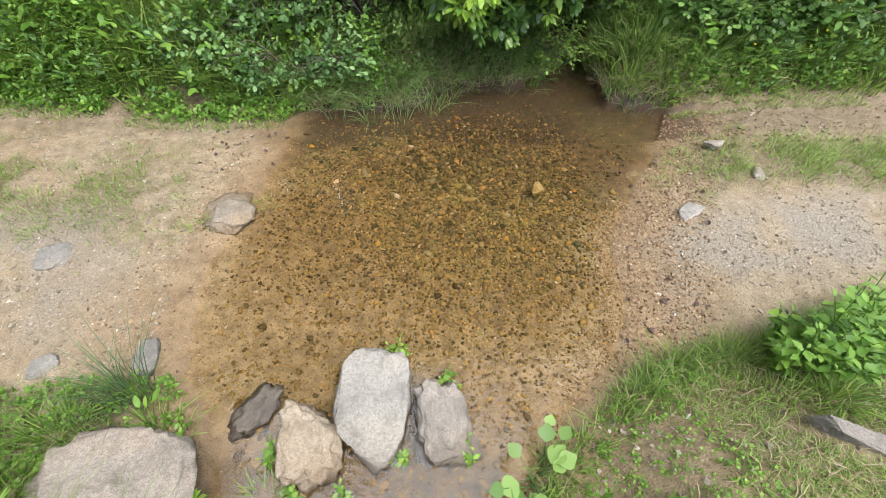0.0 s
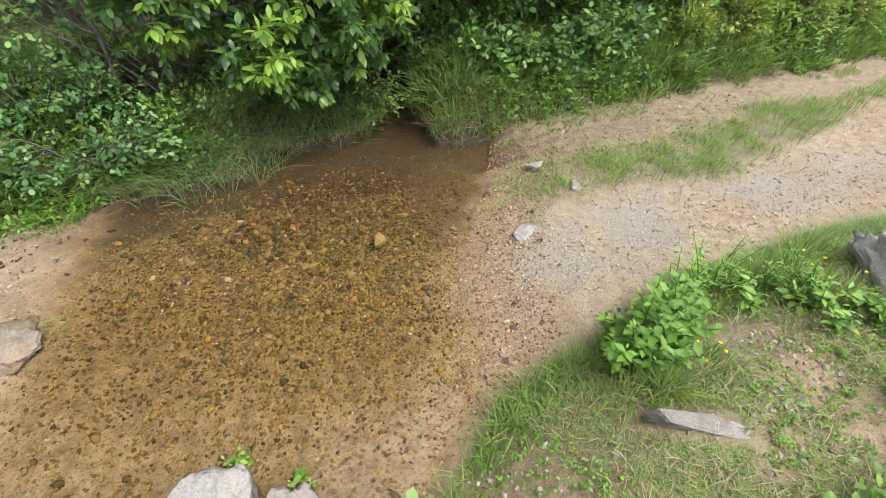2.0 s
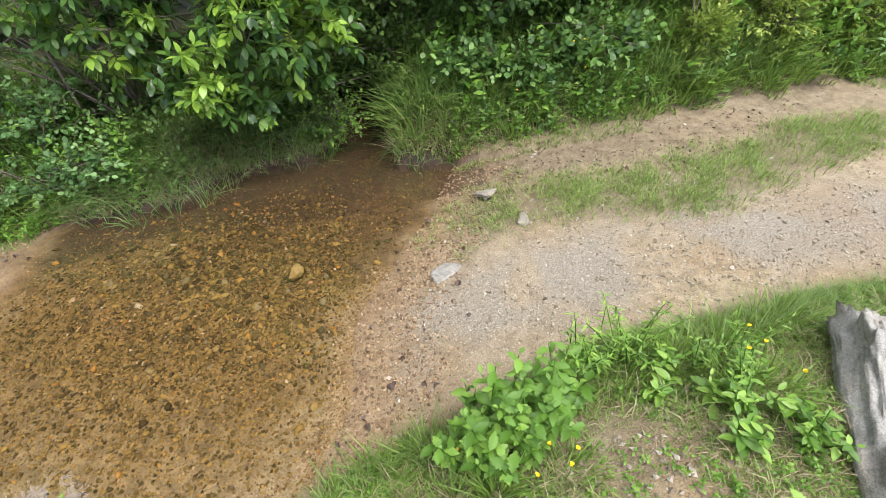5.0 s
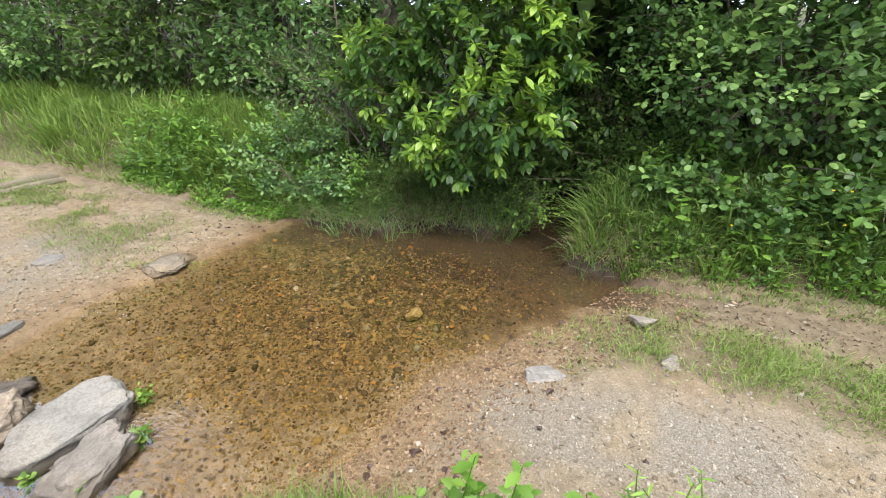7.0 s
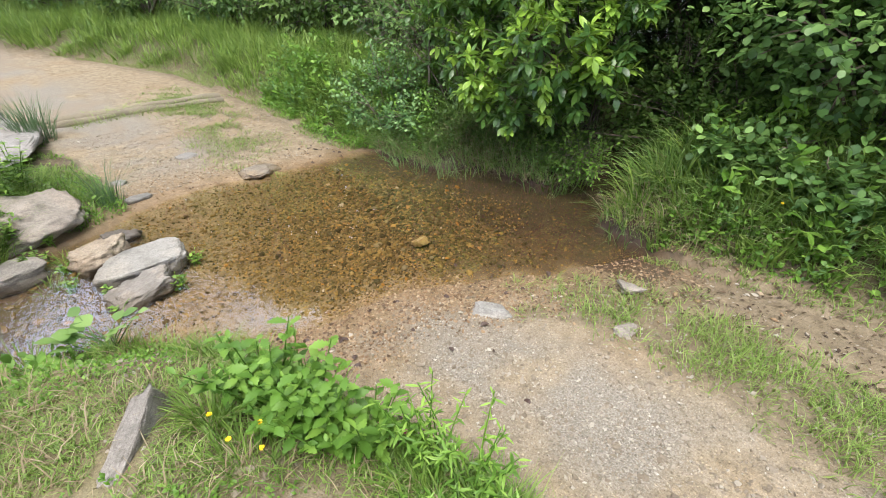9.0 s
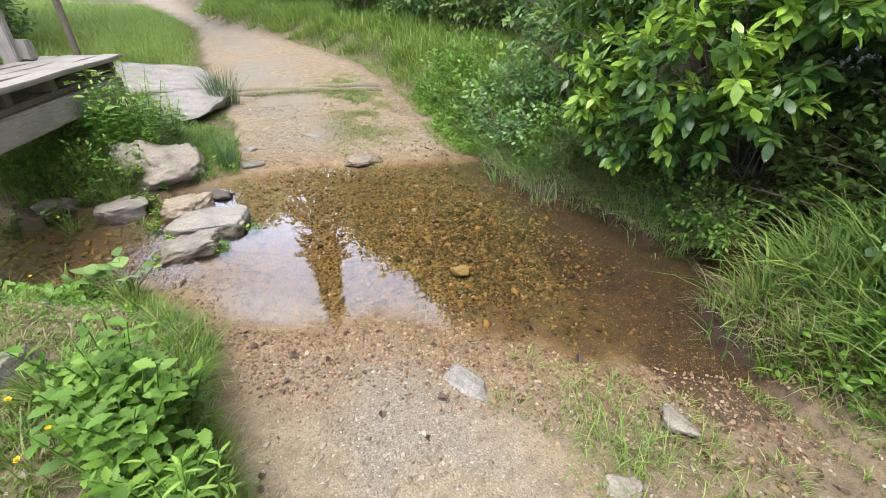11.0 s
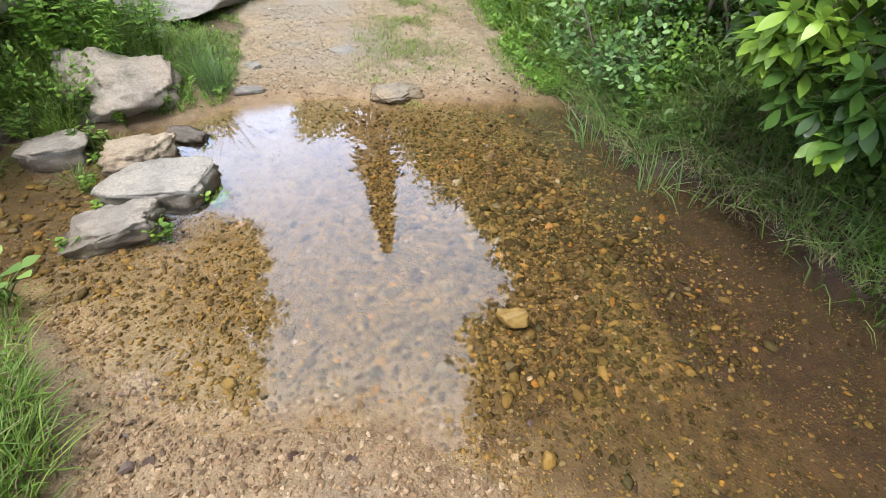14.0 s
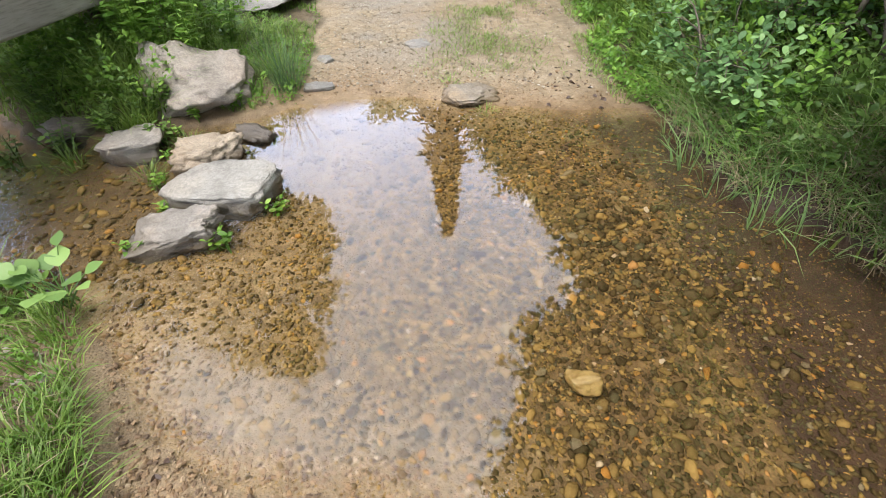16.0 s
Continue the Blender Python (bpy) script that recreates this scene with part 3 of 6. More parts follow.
def build_ground():
    xs, ys = axis_lines(-2.8, 3.6, 0.025, 400), axis_lines(-0.5, 3.7, 0.025, 400)
    gx, gy = np.meshgrid(xs, ys)
    x, y = gx.ravel(), gy.ravel()
    h, dn, df, sd = land(x, y)
    near_mask = (np.abs(x) < 5) & (y > -2) & (y < 5)
    h = h + near_mask * 0.006 * (fbm(x, y, 28, 3, 9) - 0.5)
    nx, ny = len(xs), len(ys)
    i = np.arange(nx * ny).reshape(ny, nx)
    quads = np.stack((i[:-1, :-1], i[:-1, 1:], i[1:, 1:], i[1:, :-1]), 2).reshape(-1, 4)
    n1, n2 = fbm(x, y, 3.0, 4, 60), fbm(x, y, 9.0, 4, 70)
    soil = step(-0.02, 0.14, np.maximum(dn, df) + 0.25 * (n2 - 0.5))
    soil = np.maximum(soil, 0.5 * step(-0.75, -0.25, df + 0.4 * (n2 - 0.5)) * step(1.2, 1.7, x) * (1 - 0.5 * step(2.8, 4.0, x)))
    soil *= 1 - 0.9 * ((x < -0.5) & (x > -2.2) & (dn > 0) & (y > 0.3)) * step(0.3, 0.6, n1)
    soil = np.maximum(soil, ((x > -0.95) & (x < 2.0) & (y > 2.7)) * step(-0.95, -0.75, x))
    bare = 1.4 * np.exp(-(((x - 0.82) / 0.28) ** 2 + ((y - 0.47) / 0.22) ** 2)) + 1.2 * np.exp(-(((x - 2.0) / 0.2) ** 2 + ((y - 0.60) / 0.26) ** 2)) + np.exp(-(((x - 2.1) / 0.2) ** 2 + ((y - 0.25) / 0.14) ** 2))
    soil *= 1 - 0.55 * ((x > 0.5) & (dn > 0) & (y > -0.2) & (x < 3.2))
    soil *= 1 - 0.8 * np.clip(bare, 0, 1)
    # humus where grass grows thinly on the path, and along the verges
    tread = np.exp(-((y - (y_far(x) - 0.75)) / 0.34) ** 2) * step(-1.3, -1.6, x) * step(-4.2, -3.0, x) * step(0.42, 0.58, fbm(x, y, 3.5, 5, 81))
    soil = np.maximum(soil, 0.42 * tread)
    soil = np.maximum(soil, 0.5 * step(-0.1, 0.15, inside(x, y, STRIP) + 0.3 * (fbm(x, y, 2.5, 4, 12) - 0.5)))
    soil = np.maximum(soil, 0.5 * step(-0.38, -0.05, df + 0.35 * (n2 - 0.5)) * step(-0.9, -1.2, x))
    gravel = np.exp(-((y - y_near(x) - 0.48) / 0.3) ** 2) * step(0.9, 1.5, x) + np.exp(-((y - y_near(x) - 0.55) / 0.6) ** 2) * step(-1.2, -2.2, x)
    gravel = np.clip(gravel * step(0.25, 0.6, n1) * 1.3, 0, 1)
    bed = step(-0.15, 0.30 + 0.3 * step(0.3, 0.9, x) * step(2.4, 1.6, y), sd + 0.3 * (n2 - 0.5)) * (0.5 + 0.5 * step(0.9, 1.9, y + 0.25 * x + 0.3 * (n1 - 0.5)))
    reach = 0.30 + 0.40 * step(0.6, 1.1, x) * step(2.5, 1.2, y) + 0.1 * n1
    wet = step(-1.1, -0.05, sd / reach + 0.5 * (n2 - 0.5)) * (1 - 0.75 * step(-0.03, 0.04, sd))
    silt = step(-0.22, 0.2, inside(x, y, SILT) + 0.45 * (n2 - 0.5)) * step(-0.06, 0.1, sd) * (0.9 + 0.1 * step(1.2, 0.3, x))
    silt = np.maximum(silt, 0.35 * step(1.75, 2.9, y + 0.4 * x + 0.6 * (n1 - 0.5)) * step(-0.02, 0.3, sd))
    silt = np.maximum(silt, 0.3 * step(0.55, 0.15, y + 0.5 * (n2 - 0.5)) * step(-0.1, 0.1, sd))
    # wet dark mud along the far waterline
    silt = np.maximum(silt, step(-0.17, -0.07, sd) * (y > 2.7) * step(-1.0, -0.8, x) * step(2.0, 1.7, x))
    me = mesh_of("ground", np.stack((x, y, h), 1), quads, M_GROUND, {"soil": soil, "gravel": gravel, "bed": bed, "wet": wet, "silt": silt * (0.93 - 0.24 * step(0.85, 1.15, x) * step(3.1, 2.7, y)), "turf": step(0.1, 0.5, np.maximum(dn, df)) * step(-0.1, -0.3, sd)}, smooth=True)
    tagged(new("ground", me), "sandy gravel path dipping into a shallow stream ford", "ground", kind="structure")


def build_water():
    xs, ys = np.arange(-1.6, 2.2, 0.035), np.arange(-4.2, 7.2, 0.035)
    gx, gy = np.meshgrid(xs, ys)
    x, y = gx.ravel(), gy.ravel()
    i = np.arange(x.size).reshape(len(ys), len(xs))
    quads = np.stack((i[:-1, :-1], i[:-1, 1:], i[1:, 1:], i[1:, :-1]), 2).reshape(-1, 4)
    ripple = 1.7 * np.exp(-(((x - 0.42) / 0.32) ** 2 + ((y - 0.72) / 0.27) ** 2)) + step(0.7, 0.2, y)
    me = mesh_of("water", np.stack((x, y, np.full(x.size, WATER)), 1), quads, M_WATER, {"ripple": np.clip(ripple, 0, 1.6), "film": (0.12 + 0.88 * step(-0.02, 0.16, land(x, y)[3] + 0.12 * (fbm(x, y, 9, 3, 88) - 0.5))) * (1 - 0.5 * np.exp(-(((x - 0.45) / 0.35) ** 2 + ((y - 0.85) / 0.3) ** 2)))}, smooth=True)
    tagged(new("water", me), "clear shallow brown stream water over pebbles", "water", kind="structure")


build_ground()
build_water()

# ---- rocks ----


def rock_mesh(name, size, mat, seed, cuts=9, detail=4, flat_top=0.0, rough=0.085, block=0.62, taper=0.0, soft_cut=0.92, rounds=1):
    """An angular stone: a ball cut by planes and roughened, of the given length, width and height."""
    r = np.random.default_rng(seed)
    bm = bmesh.new()
    bmesh.ops.create_icosphere(bm, subdivisions=detail, radius=1.0)
    v = np.array([p.co[:] for p in bm.verts])
    v = np.sign(v) * np.abs(v) ** block
    v *= 1 + taper * v[:, [1]] * np.array((1, 0, 0.4))
    for i in range(cuts):
        n = r.normal(0, 1, 3)
        n /= np.linalg.norm(n)
        d = r.uniform(0.62, 0.98)
        over = np.maximum(v @ n - d, 0)
        v -= over[:, None] * n * soft_cut
    if flat_top:
        n = np.array((r.uniform(-0.1, 0.1), r.uniform(-0.1, 0.1), 1.0))
        over = np.maximum(v @ n - (1 - flat_top), 0)
        v -= over[:, None] * n * 0.93
    v /= np.abs(v).max(0)
    for p, q in zip(bm.verts, v):
        p.co = q
    for i in range(rounds):
        bmesh.ops.smooth_vert(bm, verts=bm.verts, factor=0.5, use_axis_x=True, use_axis_y=True, use_axis_z=True)
    v = np.array([p.co[:] for p in bm.verts])
    v /= np.abs(v).max(0)
    for s, a in ((2.2, rough * 1.8), (5, rough * 1.1), (11, rough * 0.6), (24, rough * 0.3)):
        amp = np.array([noise.noise(Vector(p * s) + Vector((seed * 3.1, 1.7, 0))) for p in v])
        v += v * (amp * a)[:, None]
    # ledges along the bedding, and sharp chipped ridges
    lay = Vector((0.25, 0.15, 1.0)).normalized()
    ledge = np.array([noise.noise(Vector((p @ np.array(lay) * 7.0, seed * 1.3, noise.noise(Vector(p * 1.5)) * 1.2))) for p in v])
    ridge = np.array([abs(noise.noise(Vector(p * 4.5) + Vector((0.3, seed, 2.0)))) for p in v])
    v += v * (rough * (0.55 * ledge - 1.1 * (0.25 - ridge).clip(0, 1)))[:, None]
    v *= np.array(size) / 2
    for p, q in zip(bm.verts, v):
        p.co = q
    me = bpy.data.meshes.new(name)
    bm.to_mesh(me)
    bm.free()
    me.materials.append(mat)
    me.polygons.foreach_set("use_smooth", [True] * len(me.polygons))
    return me


def rock(name, label, at, size, yaw, mat, seed, tilt=(0, 0), group="", **shape):
    ob = new(name, rock_mesh(name, size, mat, seed, **shape))
    ob.matrix_world = pose(*at, tilt[0], tilt[1], yaw)
    return tagged(ob, label, "stone", group)


STEP_GROUP = "stepping stones in the outflow"
rock("stepping_stone", "large pale grey flat-topped stepping stone in the stream", (-0.24, 0.705, 0.04), (0.31, 0.49, 0.17), -4, M_ROCK_PALE, 5, (2, 3), STEP_GROUP, cuts=1, flat_top=0.45, rough=0.06, block=0.5, taper=0.03, detail=5)
rock("stepping_stone", "blocky tan and rust-brown stepping stone in the stream", (-0.48, 0.55, 0.04), (0.25, 0.34, 0.19), 14, M_ROCK_PINK, 8, (0, 4), STEP_GROUP, cuts=8, flat_top=0.3, rough=0.12, detail=5, block=0.75)
rock("stepping_stone", "rough grey wedge-shaped stepping stone in the stream", (0.07, 0.65, 0.03), (0.26, 0.36, 0.16), 15, M_ROCK_GREY, 14, (4, -3), STEP_GROUP, cuts=6, flat_top=0.35, taper=-0.25, rough=0.12, detail=5, block=0.75)
rock("stone", "low dark wet slab of rock at the water's edge", (-0.73, 0.68, 0.025), (0.16, 0.26, 0.10), -18, M_ROCK_DARK, 21, (0, 10), cuts=10, flat_top=0.3, rough=0.14, block=0.8)
rock("boulder", "big brownish grey boulder on the grassy bank", (-1.12, 0.24, 0.12), (0.62, 0.60, 0.42), 20, M_ROCK_BROWN, 33, (-8, 10), cuts=9, flat_top=0.25, detail=5, rough=0.08)
rock("stone", "rounded grey stone in the stream below the bridge", (-0.58, 0.11, 0.04), (0.34, 0.32, 0.16), 30, M_ROCK_GREY, 41, (0, 0), cuts=9)
rock("stone", "mossy brown stone half hidden under the bridge", (-0.74, -0.32, 0.04), (0.28, 0.24, 0.15), 70, M_ROCK_DARK, 47, cuts=9)
rock("stone", "flat pale stone with ochre stain at the pool's edge", (-1.18, 1.82, 0.045), (0.30, 0.35, 0.10), 22, M_ROCK_OCHRE, 153, (0, 4), cuts=14, flat_top=0.35, block=0.8, rough=0.11, detail=5)
rock("stone", "flat grey stone sunk into the path", (-2.02, 1.46, 0.055), (0.24, 0.17, 0.06), 20, M_ROCK_LIGHT, 58, cuts=8, flat_top=0.5)
rock("stone", "small grey stone on the path", (-1.70, 0.85, 0.06), (0.13, 0.09, 0.06), 40, M_ROCK_LIGHT, 61, cuts=8, flat_top=0.3)
rock("stone", "flat grey stone beside the rush tuft", (-1.27, 0.91, 0.045), (0.12, 0.19, 0.06), 12, M_ROCK_LIGHT, 66, cuts=8, flat_top=0.4)
rock("stone", "pale angular stone on the gravel path", (1.57, 1.90, 0.095), (0.22, 0.10, 0.06), 40, M_ROCK_PALE, 73, (0, 4), cuts=8, flat_top=0.3)
rock("stone", "small pale stone in short grass", (1.95, 2.53, 0.13), (0.15, 0.09, 0.05), 10, M_ROCK_BROWN, 77, cuts=8)
rock("stone", "small pale stone in short grass", (2.11, 2.20, 0.14), (0.11, 0.08, 0.05), 60, M_ROCK_BROWN, 79, cuts=8)
rock("stone", "long pale flat stone set in the grassy bank", (1.49, 0.46, 0.42), (0.36, 0.07, 0.13), -31, M_ROCK_GREY, 83, (6, 3), cuts=2, flat_top=0.3, block=0.45, detail=5, rough=0.06)
rock("boulder", "long grey boulder with rough ridges on the bank", (2.82, 0.62, 0.49), (0.94, 0.34, 0.32), 55, M_ROCK_LIGHT, 91, (12, 0), cuts=9, flat_top=0.35, rough=0.11, block=0.6, detail=5)
rock("stone", "yellow ochre stone lying in the pool", (0.69, 2.15, 0.008), (0.115, 0.075, 0.065), 75, M_YELLOW, 97, cuts=9)
outcrop = thing("rock_outcrop", (-3.4, -0.15, 0.05), "broad pale grey bedrock slabs beside the bridge end", "rock")
for at, size, yaw, tilt, seed in (((-4.1, -0.42, 0.29), (1.7, 1.35, 0.30), 14, (-6, 3), 103), ((-2.92, 0.0, 0.225), (1.3, 0.95, 0.20), -10, (-3, 2), 104), ((-2.62, -0.5, 0.26), (0.8, 0.75, 0.26), 30, (-5, 2), 105), ((-3.45, 0.12, 0.23), (0.8, 0.42, 0.2), 8, (-4, 0), 106)):
    slab = new("slab", rock_mesh("slab", size, M_ROCK_SLAB, seed, cuts=3, flat_top=0.55, rough=0.045, block=0.45, detail=5))
    slab.parent = outcrop
    slab.matrix_local = Matrix.Translation(-outcrop.location) @ pose(*at, tilt[0], tilt[1], yaw)

# ---- footbridge ----


def board_bm(l, w, h, bevel=0.006, wobble=0.0, seed=0):
    r = random.Random(seed)
    bm = bmesh.new()
    bmesh.ops.create_cube(bm, size=1.0)
    bmesh.ops.scale(bm, vec=(l, w, h), verts=bm.verts)
    bmesh.ops.subdivide_edges(bm, edges=[e for e in bm.edges if abs((e.verts[0].co - e.verts[1].co).x) > l * 0.5], cuts=9)
    bmesh.ops.bevel(bm, geom=[e for e in bm.edges if e.is_manifold and e.calc_face_angle() > 1], offset=bevel, segments=2, affect="EDGES")
    for v in bm.verts:
        v.co.z += wobble * noise.noise(Vector((v.co.x * 2, seed, 0.3)))
        v.co.y += wobble * 0.7 * noise.noise(Vector((v.co.x * 3, seed, 4.3)))
    return bm


def part(name, bm, material, parent, label="", at=(0, 0, 0), turn=(0, 0, 0)):
    me = bpy.data.meshes.new(name)
    bm.to_mesh(me)
    bm.free()
    me.materials.append(material)
    ob = new(name, me)
    ob.parent = parent
    ob.matrix_local = pose(*at, *turn)
    if label:
        ob["label"] = label
    return ob


def build_bridge():
    """The deck's far front corner is the bridge's origin; it runs a little askew and rises slightly towards the middle."""
    bridge = thing("footbridge", (-2.28, -0.12, 0.84), "narrow footbridge of weathered grey planks over the stream", "footbridge")
    bridge.rotation_euler = (0, radians(-1.0), radians(-5.0))
    for i in range(4):
        part("plank", board_bm(3.35 - 0.03 * (i % 2), 0.153, 0.034, 0.005, 0.012, i), M_WOOD, bridge, at=(1.675 + 0.012 * i, -0.078 - 0.157 * i, -0.017))
    # cross timbers, ledgers and supports carry the deck's shade in their colour
    for i, x in enumerate((0.14, 0.58, 1.08, 1.58, 2.08, 2.58, 3.12)):
        part("crosspiece", board_bm(0.56, 0.085, 0.085, 0.006, 0.004, 10 + i), M_WOOD_DARK_SHADE, bridge, "squared cross timber, coloured dark for the shade under the deck", at=(x, -0.33, -0.078), turn=(0, 0, 90))
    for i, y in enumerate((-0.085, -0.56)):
        part("ledger", board_bm(3.2, 0.06, 0.042, 0.005, 0.008, 30 + i), M_WOOD_DARK_SHADE, bridge, at=(1.68, y, -0.143))
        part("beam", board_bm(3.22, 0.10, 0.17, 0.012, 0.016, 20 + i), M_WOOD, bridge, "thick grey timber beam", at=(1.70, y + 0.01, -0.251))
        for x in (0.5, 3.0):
            part("support_post", board_bm(0.62, 0.1, 0.1, 0.006, 0.004, 50), M_WOOD_DARK_SHADE, bridge, at=(x, y - 0.02, -0.64), turn=(0, 90, 0))
    for i, (x, w) in enumerate(((0.36, 0.11), (0.74, 0.10), (0.84, 0.07), (2.9, 0.10))):
        part("rail_post", board_bm(1.1, w, 0.07, 0.008, 0.004, 40 + i), M_WOOD_DARK_SHADE if w < 0.08 else M_WOOD, bridge, at=(x, -0.66, 0.38), turn=(0, 90, 0))
    part("foot_block", board_bm(0.15, 0.21, 0.09, 0.010, 0.004, 45), M_WOOD, bridge, at=(0.30, -0.63, 0.075), turn=(0, 90, 0))
    part("handrail", board_bm(2.9, 0.07, 0.09, 0.006, 0.004, 46), M_WOOD, bridge, at=(1.65, -0.66, 0.975))


build_bridge()

# ---- drainage log across the path ----
M_LOG = wood_material("rotting_log_wood", (0.09, 0.075, 0.05), (0.21, 0.18, 0.125))


def build_log():
    log = thing("drainage_log", (-3.75, 1.4, 0.15), "old half-buried timber log set across the path", "log")
    for i, dx in enumerate((-0.06, 0.05)):
        n = 14
        y = np.linspace(0.42, 2.42, n)
        pts = np.stack((-3.78 + dx + 0.02 * np.sin(y * 3 + i) + 0.03 * (y - 1.4), y, 0.165 - 0.02 * i + 0.012 * np.sin(y * 4 + 2 * i)), 1)
        v, t = tube(pts, 0.05 * (1 + 0.2 * np.sin(y * 9 + i)), 8)
        part_mesh("log", mesh_of("log", v, t, M_LOG, smooth=True), log)


build_log()


def build_pole():
    pole = thing("marker_pole", (-4.3, -1.25, float(ground_z(np.array([-4.3]), np.array([-1.25]))[0])), "thin dark wooden pole leaning in the meadow", "pole")
    z = pole.location.z
    v, t = tube(np.array([(-4.3, -1.25, z - 0.1), (-4.3, -1.255, z + 0.5), (-4.31, -1.27, z + 1.1)]), (0.045, 0.042, 0.04), 8)
    part_mesh("shaft", mesh_of("shaft", v, t, M_WOOD_DARK_SHADE, smooth=True), pole)


build_pole()

# ---- vegetation ----


def twig_points(blobs, n, r, inner=0.55):
    """Twig tips spread through the outer part of several ellipsoids, with the way they point."""
    vol = np.array([b[3] * b[4] * b[5] for b in blobs]) ** 0.67
    pick = r.choice(len(blobs), n, p=vol / vol.sum())
    b = np.array(blobs)[pick]
    d = r.normal(0, 1, (n, 3))
    d /= np.linalg.norm(d, axis=1, keepdims=True)
    f = r.uniform(inner, 1.0, n) ** 0.6
    bumpy = 1 + 0.22 * np.sin(d[:, 0] * 7 + b[:, 0] * 9) * np.cos(d[:, 2] * 6 + d[:, 1] * 5)
    pos = b[:, :3] + d * b[:, 3:] * (f * bumpy)[:, None]
    way = d / b[:, 3:]
    way /= np.linalg.norm(way, axis=1, keepdims=True)
    return pos, way, f


def rosettes(pos, way, count, size, r, splay=0.9, spacing=0.0, droop=0.15, young=None):
    """Leaf places round each twig tip: position, axis, roll, size, young."""
    n = len(pos)
    rep = np.repeat(np.arange(n), count)
    k = np.tile(np.arange(count), n)
    base = frames_of(way, r.uniform(0, 6.28, n))[rep]
    ang = k * 2.4 + r.normal(0, 0.25, len(k))
    sp = splay * (0.55 + 0.6 * (k / max(count - 1, 1))) + r.normal(0, 0.15, len(k))
    axis = base[:, :, 1] * np.cos(sp)[:, None] + (base[:, :, 0] * np.cos(ang)[:, None] + base[:, :, 2] * np.sin(ang)[:, None]) * np.sin(sp)[:, None]
    axis[:, 2] -= droop * r.uniform(0.2, 1.5, len(k))
    p = pos[rep] - way[rep] * (k * spacing)[:, None]
    s = size * r.uniform(0.6, 1.1, len(k))
    yg = (np.zeros(n) if young is None else young)[rep]
    return p, axis, r.normal(0, 0.35, len(k)), s, yg


def crown_mesh(name, shape, leaves, mat):
    p, axis, roll, s, yg = leaves
    v, t = spread(*shape, p, frames_of(axis, roll), s)
    return mesh_of(name, v, t, mat, {"young": np.repeat(yg, len(shape[0]))}, smooth=len(shape[0]) > 6)


def branches(base, tips, r, radius, sides=5, sag=0.1):
    out = []
    for tip in tips:
        b = np.array(base) + np.append(r.normal(0, 0.06, 2), 0)
        m = (b + tip) / 2 + r.normal(0, 0.08, 3) + np.array((0, 0, sag))
        f = np.linspace(0, 1, 7)[:, None]
        pts = b * (1 - f) ** 2 + m * 2 * f * (1 - f) + tip * f ** 2
        out.append(tube(pts, radius * (1 - 0.8 * f[:, 0]) * r.uniform(0.6, 1.1), sides))
    return join(out)


